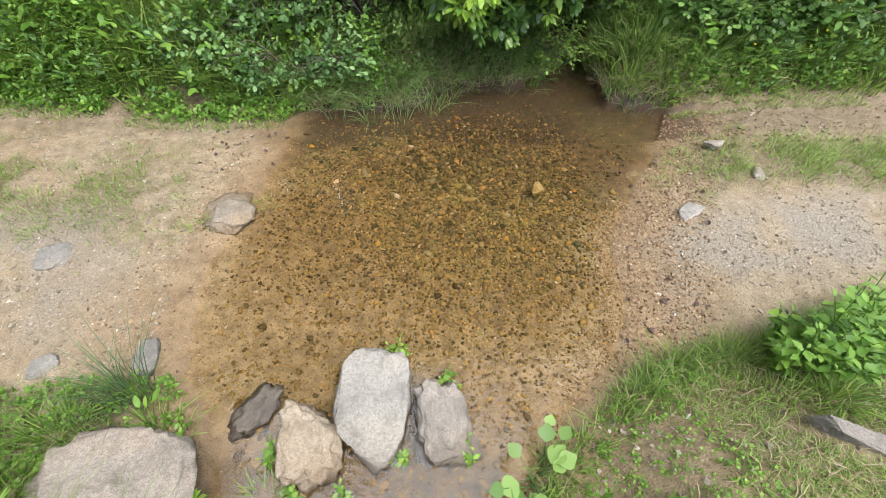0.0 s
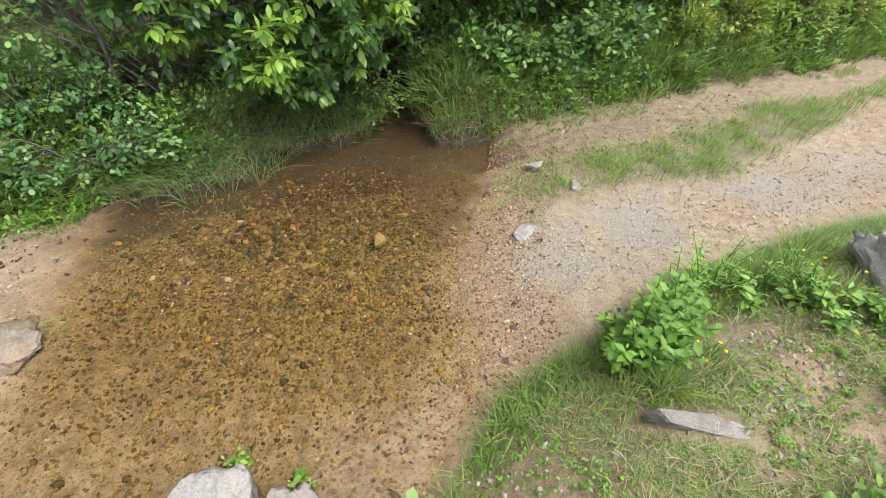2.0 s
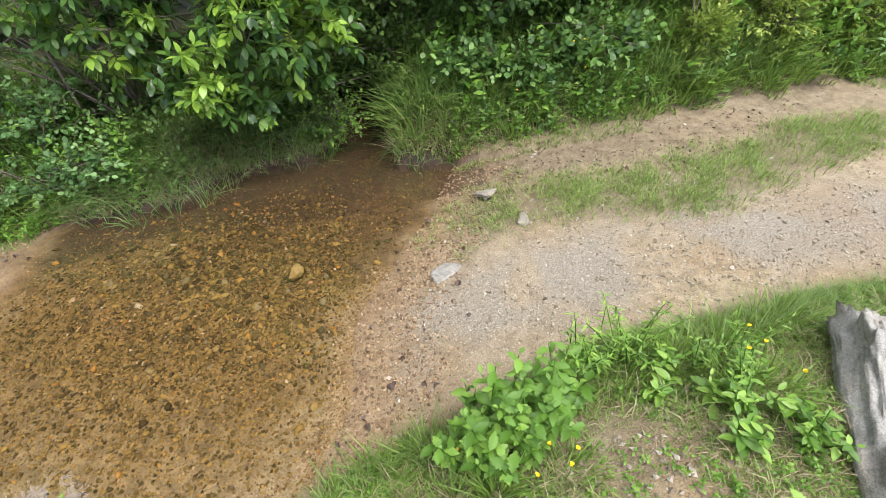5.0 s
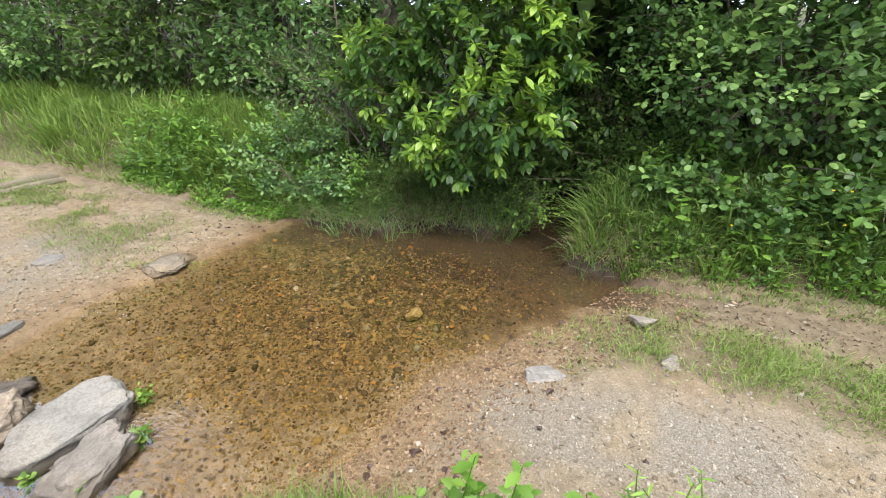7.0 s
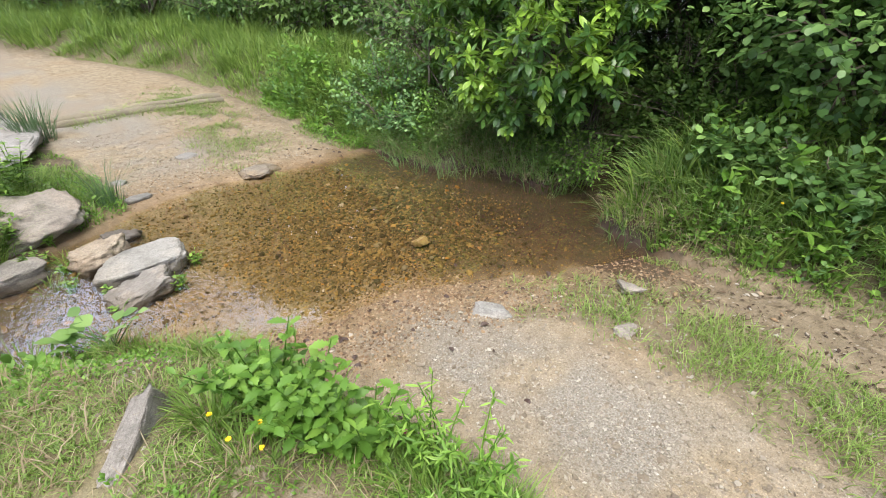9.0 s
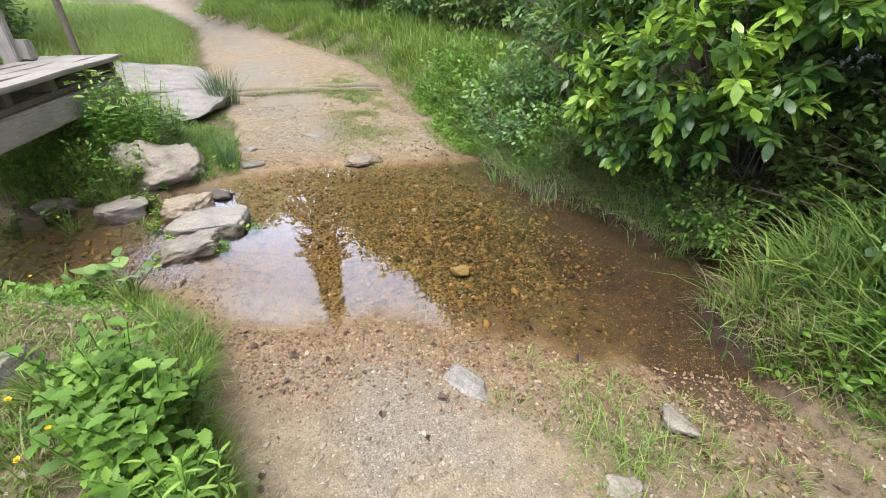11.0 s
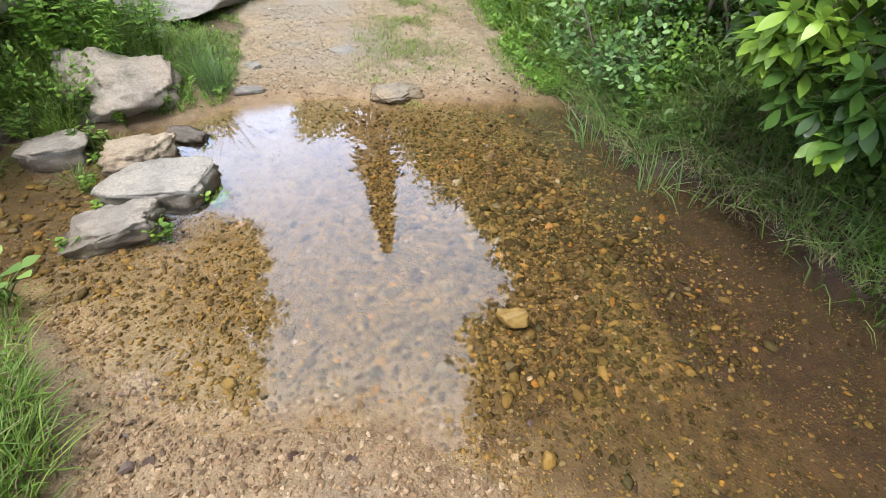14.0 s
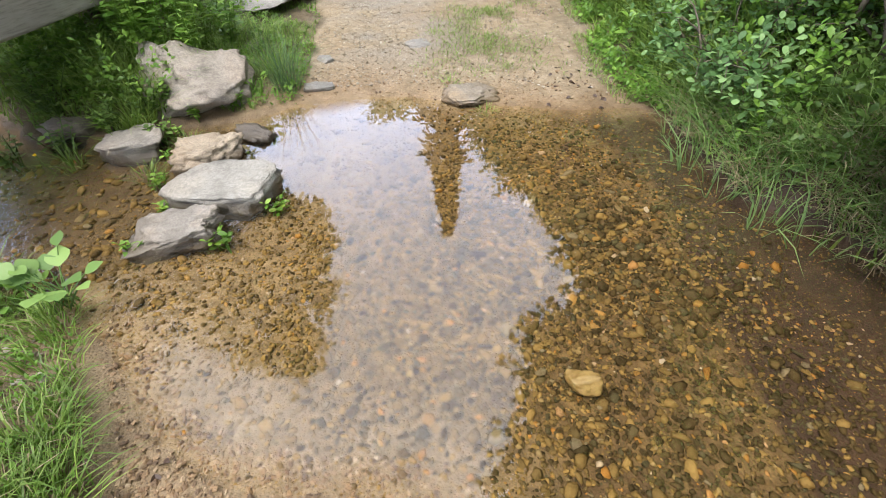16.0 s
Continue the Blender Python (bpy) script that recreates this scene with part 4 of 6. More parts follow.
def shrub(name, label, base, blobs, n_twigs, per, shape, size, mat, seed, stems=12, radius=0.014, splay=0.9, spacing=0.0, droop=0.15, inner=0.55, youth=0.3, singles=0, category="shrub", stem_mat=None, group="", fresh=()):
    r = np.random.default_rng(seed)
    z0 = float(ground_z(np.array([base[0]]), np.array([base[1]]))[0])
    base = (base[0], base[1], z0 if len(base) < 3 else base[2])
    ob = thing(name, base, label, category, group)
    pos, way, f = twig_points(blobs, n_twigs, r, inner)
    gz = ground_z(pos[:, 0], pos[:, 1])
    keep = pos[:, 2] > np.maximum(gz, WATER) + 0.04
    pos, way, f = pos[keep], way[keep], f[keep]
    way = way + np.array((0, 0, 0.25)) + r.normal(0, 0.25, way.shape)
    way /= np.linalg.norm(way, axis=1, keepdims=True)
    young = np.clip((f - 0.8) * 1.2, 0, 0.2) + (r.random(len(pos)) < youth * 3.2 * (np.sin(pos[:, 0] * 5.1 + 0.6) * np.sin(pos[:, 2] * 6.3 + 1.0) > 0.05)) * r.uniform(0.45, 1.0, len(pos)) * (f > 0.82)
    for fx, fy, fz, reach in fresh:
        young = np.maximum(young, (np.linalg.norm(pos - (fx, fy, fz), axis=1) < reach) * r.uniform(0.4, 1.0, len(pos)))
    leaves = rosettes(pos, way, per, size, r, splay, spacing, droop, young)
    if singles:
        # the leaves nearest to the ford stand as parts of their own
        order = np.argsort(leaves[0][:, 1] + 0.4 * np.abs(leaves[0][:, 2] - 0.9))
        near, rest = order[:singles], order[singles:]
        old_me = mesh_of("leaf", *shape, mat, {"young": np.zeros(len(shape[0]))}, smooth=True)
        new_me = mesh_of("leaf", *shape, mat, {"young": np.full(len(shape[0]), 0.7)}, smooth=True)
        rots = frames_of(leaves[1], leaves[2])
        for i in near:
            lf = new("leaf", new_me if leaves[4][i] > 0.35 else old_me)
            lf.parent = ob
            m = Matrix(rots[i].tolist()).to_4x4() @ Matrix.Diagonal((leaves[3][i],) * 3 + (1,))
            m.translation = Vector(leaves[0][i]) - Vector(base)
            lf.matrix_local = m
        leaves = tuple(a[rest] for a in leaves)
    crown = part_mesh("foliage", crown_mesh("foliage", shape, leaves, mat), ob)
    crown["kind"] = "stuff"
    tips = pos[r.choice(len(pos), min(stems, len(pos)), replace=False)]
    for tip in tips:
        part_mesh("stem", mesh_of("stem", *branches(base, [tip], r, radius), stem_mat or M_BARK, smooth=True), ob)
    tw = r.choice(len(pos), min(len(pos), 260), replace=False)
    hub = np.array(blobs)[:, :3].mean(0)
    segs = []
    for i in tw:
        back = pos[i] - way[i] * 0.16 + (hub - pos[i]) * 0.12
        segs.append(tube(np.array([back, (back + pos[i]) / 2 + r.normal(0, 0.012, 3), pos[i]]), (radius * 0.35, radius * 0.25, radius * 0.15), 3))
    part_mesh("brushwood", mesh_of("brushwood", *join(segs), M_TWIG), ob)["kind"] = "stuff"
    return ob


def grass_field(name, label, x, y, height, width, lean, mat, young=None, category="grass"):
    z = ground_z(x, y) - 0.01
    v, t, k = blades(np.stack((x, y, z), 1), height, width, lean, None, (0.0, 0.55))
    young = rng.uniform(0, 0.5, len(x)) if young is None else young
    me = mesh_of(name, v, t, mat, {"young": np.repeat(young, k)})
    return tagged(new(name, me), label, category, kind="stuff")


def tuft(name, label, at, n, height, spread_r, width, lean, mat, seed, group="grass tufts", floor=None):
    r = np.random.default_rng(seed)
    a, d = r.uniform(0, 6.28, n), spread_r * np.sqrt(r.random(n))
    x, y = at[0] + d * np.cos(a), at[1] + d * np.sin(a)
    z = np.maximum(ground_z(x, y), -0.05) - 0.01
    hgt = height * r.uniform(0.45, 1.1, n)
    out = np.clip(lean * r.uniform(0.2, 1.3, n) * (0.4 + d / spread_r), 0, 1.25)
    v, t, k = blades(np.stack((x, y, z), 1), hgt, width * r.uniform(0.6, 1.2, n), out, a + r.normal(0, 0.6, n))
    ob = thing(name, (at[0], at[1], float(ground_z(np.array([at[0]]), np.array([at[1]]))[0])), label, "grass tuft", group)
    p = part_mesh("clump", mesh_of("clump", v, t, mat, {"young": np.repeat(r.uniform(0, 0.6, n), k)}), ob)
    p["kind"] = "stuff"
    if name == "sedge_tuft":
        m = n // 5
        v, t, k = blades(np.stack((x, y, z), 1)[:m], hgt[:m] * 0.55, np.full(m, width * 0.8), np.clip(out[:m] + 0.5, 0, 1.3))
        p = part_mesh("dry_skirt", mesh_of("dry_skirt", v, t, M_DRY, {"young": np.repeat(r.uniform(0, 0.6, m), k)}), ob, "bleached dead blades at the base")
        p["kind"] = "stuff"
    return ob


def pick_verge(n, x0, x1, d0, d1, r, thin=0.0):
    x = r.uniform(x0, x1, n)
    y = y_far(x) + r.uniform(d0, d1, n)
    ok = (land(x, y)[3] < -0.02) & (fbm(x, y, 2.0, 3, 15) > thin)
    return x[ok], y[ok]


def build_grass():
    r = np.random.default_rng(2)
    # tall verge along the far side, in clumps that arch outwards
    for x0, x1, d1, clumps, per, w, hh in ((-3.2, -0.9, 1.5, 420, 34, 0.014, 0.34), (-0.9, 1.0, 0.7, 90, 30, 0.009, 0.24), (1.4, 9.5, 1.5, 1000, 32, 0.014, 0.36), (-16, -3.0, 2.6, 850, 34, 0.015, 0.38)):
        cx, cy = pick_verge(clumps, x0, x1, 0.22 if x0 == -0.9 else 0.08, d1, r)
        clear = land(cx, cy)[3] < (-0.04 if x0 == -0.9 else -0.06)
        cx, cy = cx[clear], cy[clear]
        k = np.repeat(np.arange(len(cx)), per)
        a = r.uniform(0, 6.28, len(k))
        d = 0.09 * np.sqrt(r.random(len(k))) * (1 + (x0 < -10))
        x, y = cx[k] + d * np.cos(a), cy[k] + d * np.sin(a)
        edge = step(0.0, 0.5, cy - y_far(cx))
        tall = (hh * (0.35 + 0.65 * edge) * r.uniform(0.7, 1.25, len(cx)))[k] * r.uniform(0.45, 1.15, len(k))
        z = np.maximum(ground_z(x, y), WATER - 0.03) - 0.01
        v, t, kk = blades(np.stack((x, y, z), 1), tall, w * r.uniform(0.5, 1.3, len(k)), np.clip(r.uniform(0.25, 1.25, len(k)), 0, 1.2), a + r.normal(0, 0.5, len(k)))
        # the band below the overhanging shrub is toned darker to stand for shade
        tone = np.clip(r.uniform(-0.2, 0.5, len(cx))[k] + r.normal(0.20, 0.32, len(k)) - 0.45 * (x0 == -0.9) + 0.15 * (x0 < -10), 0, 1)
        tagged(new("verge_grass", mesh_of("verge_grass", v, t, M_GRASS, {"young": np.repeat(tone, kk)})), "tall lush arching green grass along the path's far verge", "grass", kind="stuff")
    x, y = pick_verge(26000, -9.0, 6.0, -0.14, 0.30, r, 0.40)
    grass_field("verge_grass", "short mixed grass and moss at the path's far edge", x, y, r.uniform(0.02, 0.08, len(x)), r.uniform(0.004, 0.008, len(x)), r.uniform(0.3, 1.1, len(x)), M_GRASS_SHORT)
    # meadow on the near side to the left, beyond the bridge end
    x = r.uniform(-14, -3.4, 32000)
    y = y_near(x) - r.uniform(0.0, 4.0, len(x))
    bare = (np.abs(x + 3.55) < 1.35) & (np.abs(y + 0.25) < 0.72)
    x, y = x[~bare], y[~bare]
    grass_field("meadow_grass", "tall green meadow grass beside the path", x, y, 0.40 * r.uniform(0.4, 1.2, len(x)) * step(-0.1, 0.9, y_near(x) - y), r.uniform(0.006, 0.013, len(x)), r.uniform(0.3, 1.1, len(x)), M_GRASS, r.uniform(0.3, 1.0, len(x)))
    # trampled turf on the right bank
    x, y = r.uniform(0.42, 4.2, 175000), r.uniform(-0.9, 1.5, 175000)
    h, dn, df, sd = land(x, y)
    bare = 1.6 * np.exp(-(((x - 0.82) / 0.26) ** 2 + ((y - 0.47) / 0.19) ** 2)) + 1.2 * np.exp(-(((x - 2.0) / 0.17) ** 2 + ((y - 0.60) / 0.24) ** 2)) + np.exp(-(((x - 2.1) / 0.2) ** 2 + ((y - 0.25) / 0.14) ** 2)) + 2.0 * (np.maximum(np.abs((x - 1.50) * 0.857 - (y - 0.455) * 0.515) / 0.22, np.abs((x - 1.50) * 0.515 + (y - 0.455) * 0.857) / 0.07) < 1)
    ok = (dn > 0.09 * step(1.9, 1.4, x) - 0.01) & (sd < -0.02) & (r.random(len(x)) > bare * 1.3) & (fbm(x, y, 4, 3, 33) > 0.24) & ((y > -0.1) | (r.random(len(x)) < 0.4))
    x, y, dn = x[ok], y[ok], dn[ok]
    edge = np.exp(-((dn - 0.08) / 0.12) ** 2)
    long = r.random(len(x)) < 0.75 * edge + 0.15
    for m, mat, words in ((~long, M_GRASS_SHORT, "trampled short grass turf on the bank by the ford"), (long, M_GRASS, "longer green grass along the bank's edge")):
        n = m.sum()
        grass_field("bank_grass", words, x[m], y[m], (0.034 + 0.055 * edge[m]) * r.uniform(0.5, 1.5, n), r.uniform(0.003, 0.0055, n), r.uniform(0.6, 1.3, n), mat, r.uniform(0, 0.32, n))
    pick = r.random(len(x)) < 0.08
    xd, yd = x[pick] + r.normal(0, 0.03, pick.sum()), y[pick] + r.normal(0, 0.03, pick.sum())
    grass_field("bank_grass", "dry straw-coloured grass lying in the turf", xd, yd, r.uniform(0.04, 0.10, len(xd)), r.uniform(0.003, 0.006, len(xd)), r.uniform(0.8, 1.3, len(xd)), M_DRY)
    # left bank
    x, y = r.uniform(-3.4, -0.8, 20000), r.uniform(-0.6, 0.95, 20000)
    h, dn, df, sd = land(x, y)
    ok = (dn > 0.03) & (sd < -0.02) & (fbm(x, y, 4.5, 3, 44) > 0.45)
    x, y = x[ok], y[ok]
    grass_field("bank_grass", "short green grass and moss round the boulder", x, y, r.uniform(0.02, 0.08, len(x)), r.uniform(0.004, 0.008, len(x)), r.uniform(0.5, 1.2, len(x)), M_GRASS)
    # worn strips of grass on the path
    x, y = r.uniform(1.4, 8.0, 110000), r.uniform(1.85, 3.1, 110000)
    s = inside(x, y, STRIP) + 0.3 * (fbm(x, y, 2.5, 4, 12) - 0.5)
    ok = (r.random(len(x)) < step(-0.12, 0.16, s) * (0.22 + 0.5 * step(1.6, 2.8, x)) * (0.25 + 0.75 * step(0.35, 0.6, fbm(x, y, 7, 4, 18))))
    x, y = x[ok], y[ok]
    grass_field("path_grass", "worn strip of short grass along the middle of the path", x, y, r.uniform(0.025, 0.10, len(x)) * (0.5 + fbm(x, y, 4, 2, 19)), r.uniform(0.003, 0.006, len(x)), r.uniform(0.4, 1.2, len(x)), M_GRASS_SHORT)
    x, y = r.uniform(-8, -1.4, 110000), r.uniform(0.8, 2.7, 110000)
    mid = np.exp(-((y - (y_far(x) - 0.75)) / 0.34) ** 2)
    ok = (r.random(len(x)) < 0.8 * mid * step(-5.2, -3.6, x)) & (fbm(x, y, 3.5, 5, 81) + r.normal(0, 0.06, len(x)) > 0.505)
    x, y = x[ok], y[ok]
    grass_field("path_grass", "thin patches of grass on the sandy path", x, y, r.uniform(0.02, 0.065, len(x)), r.uniform(0.003, 0.006, len(x)) * (1 + 0.5 * (x < -3)), r.uniform(0.5, 1.2, len(x)), M_GRASS_SHORT, r.uniform(0, 0.3, len(x)))
    pick = r.random(len(x)) < 0.4
    x, y = x[pick] + r.normal(0, 0.05, pick.sum()), y[pick] + r.normal(0, 0.05, pick.sum())
    grass_field("path_grass", "dead stalks among the thin grass on the path", x, y, r.uniform(0.015, 0.05, len(x)), r.uniform(0.003, 0.006, len(x)), r.uniform(0.8, 1.4, len(x)), M_DRY, r.uniform(0, 0.3, len(x)))


build_grass()


def leaf_carpet(name, label, x, y, height, size, per, mat, seed, shape=None, category="plants"):
    """Many small leafy shoots standing at the given places."""
    r = np.random.default_rng(seed)
    pos = np.stack((x, y, ground_z(x, y) + height), 1)
    way = np.stack((r.normal(0, 0.35, len(x)), r.normal(-0.25, 0.35, len(x)), np.ones(len(x))), 1)
    way /= np.linalg.norm(way, axis=1, keepdims=True)
    leaves = rosettes(pos, way, per, size, r, 1.15, size * 0.45, 0.2, r.uniform(0, 0.7, len(x)) ** 1.5)
    return tagged(new(name, crown_mesh(name, shape or LEAF_OVAL, leaves, mat)), label, category, kind="stuff")


def build_herbs():
    r = np.random.default_rng(9)
    x, y = pick_verge(2300, -3.4, -0.4, 0.02, 1.0, r, 0.46)
    leaf_carpet("verge_herbs", "mixed low leafy herbs in the verge grass", x, y, r.uniform(0.03, 0.42, len(x)) * step(0, 0.5, y - y_far(x) + 0.12), 0.046, 6, M_HERB, 21)
    x, y = pick_verge(2300, 1.8, 6.5, 0.02, 0.9, r, 0.42)
    leaf_carpet("verge_herbs", "mixed low leafy herbs in the verge grass", x, y, r.uniform(0.03, 0.38, len(x)) * step(0, 0.5, y - y_far(x) + 0.12), 0.046, 6, M_HERB, 22)
    for x0, x1, n, seed in ((-3.6, -1.3, 110, 31), (1.7, 6.0, 150, 32)):
        x, y = pick_verge(n, x0, x1, 0.10, 0.9, r, 0.3)
        leaf_carpet("verge_herbs", "tall broad-leaved herbs standing in the verge grass", x, y, r.uniform(0.16, 0.46, len(x)) * step(0, 0.4, y - y_far(x) + 0.1), 0.095, 9, M_HERB, seed, LEAF_LONG)
        leaf_carpet("verge_herbs", "small pale leaf sprays in the verge grass", x + 0.07, y - 0.05, r.uniform(0.10, 0.36, len(x)), 0.05, 11, M_PALE, seed + 4, LEAF_OVAL)
    x, y = pick_verge(700, -3.2, -0.9, -0.06, 0.22, r, 0.36)
    leaf_carpet("verge_herbs", "bright creeping herbs at the path's edge", x, y, r.uniform(0.02, 0.10, len(x)), 0.04, 5, M_HERB, 23)
    x, y = r.uniform(0.6, 3.6, 5200), r.uniform(-0.4, 1.3, 5200)
    h, dn, df, sd = land(x, y)
    ok = (dn > 0.05) & (sd < -0.03) & (fbm(x, y, 3, 3, 66) > 0.5)
    x, y = x[ok], y[ok]
    leaf_carpet("bank_herbs", "small clover and plantain leaves in the turf", x, y, r.uniform(0.005, 0.04, len(x)), 0.02, 5, M_HERB, 24, LEAF_SIMPLE)
    x, y = r.uniform(-1.75, -0.85, 380), r.uniform(-0.8, 0.2, 380)
    leaf_carpet("bank_herbs", "dark leafy undergrowth in the hollow below the bridge", x, y, r.uniform(0.03, 0.30, len(x)), 0.042, 6, M_HERB, 25)
    x, y = r.uniform(0.9, 2.6, 700), r.uniform(-0.6, 0.1, 700)
    leaf_carpet("bank_herbs", "leafy undergrowth beside the bridge", x, y, r.uniform(0.03, 0.15, len(x)), 0.05, 6, M_HERB, 26)
    x, y = r.uniform(0.35, 0.9, 260), r.uniform(-0.3, 0.3, 260)
    leaf_carpet("bank_herbs", "low green herbs on the wet bank", x, y, r.uniform(0.02, 0.10, len(x)), 0.05, 5, M_HERB, 27)


build_herbs()

M_RUSH = leaf_material("rush_blade", (0.03, 0.065, 0.03), (0.075, 0.145, 0.06), (0.17, 0.27, 0.11), 0.45, 0.2)
# sedge and reed clumps at the water's edge
M_REED = leaf_material("reed_blade", (0.06, 0.12, 0.035), (0.15, 0.26, 0.08), (0.34, 0.46, 0.18), 0.45, 0.3)
for i, (x, y, n, h, w) in enumerate(((1.64, 3.54, 240, 0.40, 0.15), (1.88, 3.55, 220, 0.36, 0.19), (2.15, 3.45, 280, 0.36, 0.2), (2.55, 3.47, 280, 0.36, 0.2), (1.55, 3.80, 240, 0.54, 0.2), (3.1, 3.5, 280, 0.38, 0.2), (3.7, 3.55, 280, 0.40, 0.2), (4.3, 3.6, 260, 0.42, 0.22))):
    tuft("sedge_tuft", "dense arching green sedge tuft beside the stream inlet" if i < 5 else "arching green sedge tuft on the verge", (x, y), n, h, w, 0.0125, 0.8, M_SEDGE, 100 + i, "sedge tufts")
for i, (x, y, n, h) in enumerate(((-0.71, 2.93, 40, 0.28), (-0.46, 2.92, 55, 0.32), (-0.26, 2.98, 50, 0.34), (-0.06, 3.08, 50, 0.38), (0.06, 3.2, 40, 0.36), (0.60, 3.46, 26, 0.30), (0.80, 3.50, 26, 0.28), (1.50, 3.20, 30, 0.28), (1.62, 3.16, 30, 0.26))):
    tuft("reed_tuft", "thin green reed blades standing in the shallow water", (x, y - 0.04), int(n * 0.5), h * 0.9, 0.09, 0.008, 0.95, M_REED, 120 + i, "reed tufts")
for i, (x, y) in enumerate(((0.22, 3.46), (0.38, 3.50), (0.08, 3.40), (-0.1, 3.32), (1.62, 3.30), (1.80, 3.28), (2.0, 3.24))):
    tuft("dry_grass_tuft", "bleached dry grass hanging over the bank", (x, y), 130, 0.24, 0.14, 0.005, 1.3, M_DRY, 140 + i, "dry grass tufts")
tuft("rush_tuft", "tall thin dark green rush tuft by the boulder", (-1.24, 0.72), 150, 0.42, 0.08, 0.0035, 0.6, M_RUSH, 160)
tuft("rush_tuft", "tall thin rush tuft beside the bedrock slab", (-3.3, 0.46), 260, 0.5, 0.16, 0.006, 0.4, M_RUSH, 161)
tuft("grass_tuft", "bright green grass tuft between stones", (-0.82, 0.0), 220, 0.26, 0.10, 0.006, 0.9, M_GRASS, 162)
for i, (x, y, h) in enumerate(((0.54, 0.50, 0.13), (0.64, 0.58, 0.12), (0.76, 0.66, 0.13), (0.98, 0.83, 0.17), (1.10, 0.92, 0.18), (1.33, 0.93, 0.20), (1.40, 0.70, 0.18), (1.20, 0.94, 0.16), (0.88, 0.76, 0.13))):
    tuft("grass_tuft", "lush green grass tuft on the bank edge", (x, y - 0.05), 85, h * 0.85, 0.08, 0.006, 1.0, M_GRASS, 170 + i)
tuft("grass_tuft", "dense bright green sedge tuft in the turf", (1.53, 0.63), 170, 0.17, 0.05, 0.006, 1.0, M_GRASS, 184)
for i, (x, y, h) in enumerate(((2.40, 0.98, 0.22), (2.50, 0.80, 0.20), (2.3, 1.08, 0.16), (2.62, 1.05, 0.22), (2.15, 1.0, 0.15), (1.75, 0.66, 0.12), (2.9, 1.12, 0.2))):
    tuft("grass_tuft", "tall green grass tuft beside the boulder", (x, y), 170, h, 0.12, 0.006, 0.9, M_GRASS, 185 + i)
for i, (x, y) in enumerate(((1.70, 2.02), (1.48, 2.20), (1.60, 2.34), (1.72, 2.50), (1.86, 2.64), (2.2, 2.74), (1.95, 2.25), (-1.32, 1.72), (-1.02, 1.94), (-2.15, 1.60), (-2.3, 1.9), (-2.6, 2.0))):
    tuft("grass_tuft", "small green grass tuft growing in the gravel", (x, y), 60, 0.06, 0.06, 0.004, 1.1, M_GRASS_SHORT, 195 + i)
for i in range(13):
    tuft("grass_tuft", "short grass growing along the old log", (-3.76 + 0.10 * (-1) ** i, 0.85 + 0.11 * i), 70, 0.11, 0.12, 0.006, 1.0, M_GRASS_SHORT, 215 + i)

# the large-leaved shrub that overhangs the inlet
shrub("large_leaf_shrub", "glossy large-leaved shrub with bright new growth over the stream", (0.7, 4.0), [(0.45, 3.68, 1.30, 0.80, 0.48, 0.70), (0.18, 3.16, 0.86, 0.32, 0.18, 0.26), (0.72, 3.28, 1.08, 0.48, 0.26, 0.34), (-0.38, 3.58, 1.20, 0.46, 0.36, 0.50), (0.3, 3.95, 2.2, 1.1, 0.7, 0.9), (1.05, 3.62, 1.45, 0.30, 0.24, 0.28), (0.40, 3.22, 0.66, 0.26, 0.16, 0.18), (0.78, 3.40, 0.70, 0.30, 0.18, 0.18), (1.05, 3.5, 0.95, 0.25, 0.18, 0.2)], 880, 14, LEAF_LAUREL, 0.100, M_BIGLEAF, 5, stems=22, radius=0.011, stem_mat=M_SHADED_BARK, splay=1.25, spacing=0.008, droop=0.22, youth=0.16, singles=290, fresh=((0.25, 3.05, 0.85, 0.26), (0.90, 3.38, 1.15, 0.26), (0.55, 3.25, 1.25, 0.2), (-0.35, 3.3, 1.0, 0.15)))
# round-leaved shrub right of the inlet
shrub("round_leaf_shrub", "round-leaved green alder shrub leaning over the verge", (2.5, 4.3), [(2.0, 3.50, 0.66, 0.34, 0.20, 0.20), (2.6, 3.46, 0.62, 0.45, 0.22, 0.22), (3.1, 3.52, 0.72, 0.45, 0.25, 0.26), (2.4, 3.9, 1.3, 0.9, 0.5, 0.5), (3.4, 4.1, 1.5, 0.9, 0.6, 0.7), (2.1, 4.3, 2.1, 1.0, 0.7, 0.9), (3.8, 4.4, 2.4, 1.1, 0.8, 1.0)], 3300, 6, LEAF_DISC, 0.062, M_ALDER, 6, stems=24, radius=0.018, splay=1.1, spacing=0.03, droop=0.12, youth=0.35, singles=290)
# low pale shrub on the left bank
shrub("low_shrub", "low pale green small-leaved shrub at the pool's corner", (-1.1, 3.25), [(-1.25, 3.05, 0.30, 0.42, 0.22, 0.22), (-0.75, 3.10, 0.36, 0.36, 0.22, 0.24), (-1.75, 3.2, 0.40, 0.45, 0.25, 0.25), (-1.2, 3.4, 0.62, 0.6, 0.3, 0.35)], 520, 7, LEAF_BROAD, 0.043, M_PALE, 7, stems=20, radius=0.008, splay=1.1, spacing=0.02, youth=0.3, inner=0.25)
shrub("slender_shrub", "thin-branched green shrub with small leaves", (-0.5, 3.7), [(-0.9, 3.7, 1.0, 0.7, 0.45, 0.5), (-1.5, 3.9, 1.1, 0.9, 0.5, 0.5)], 210, 7, LEAF_OVAL, 0.062, M_ALDER, 8, stems=22, radius=0.010, splay=1.1, spacing=0.025)
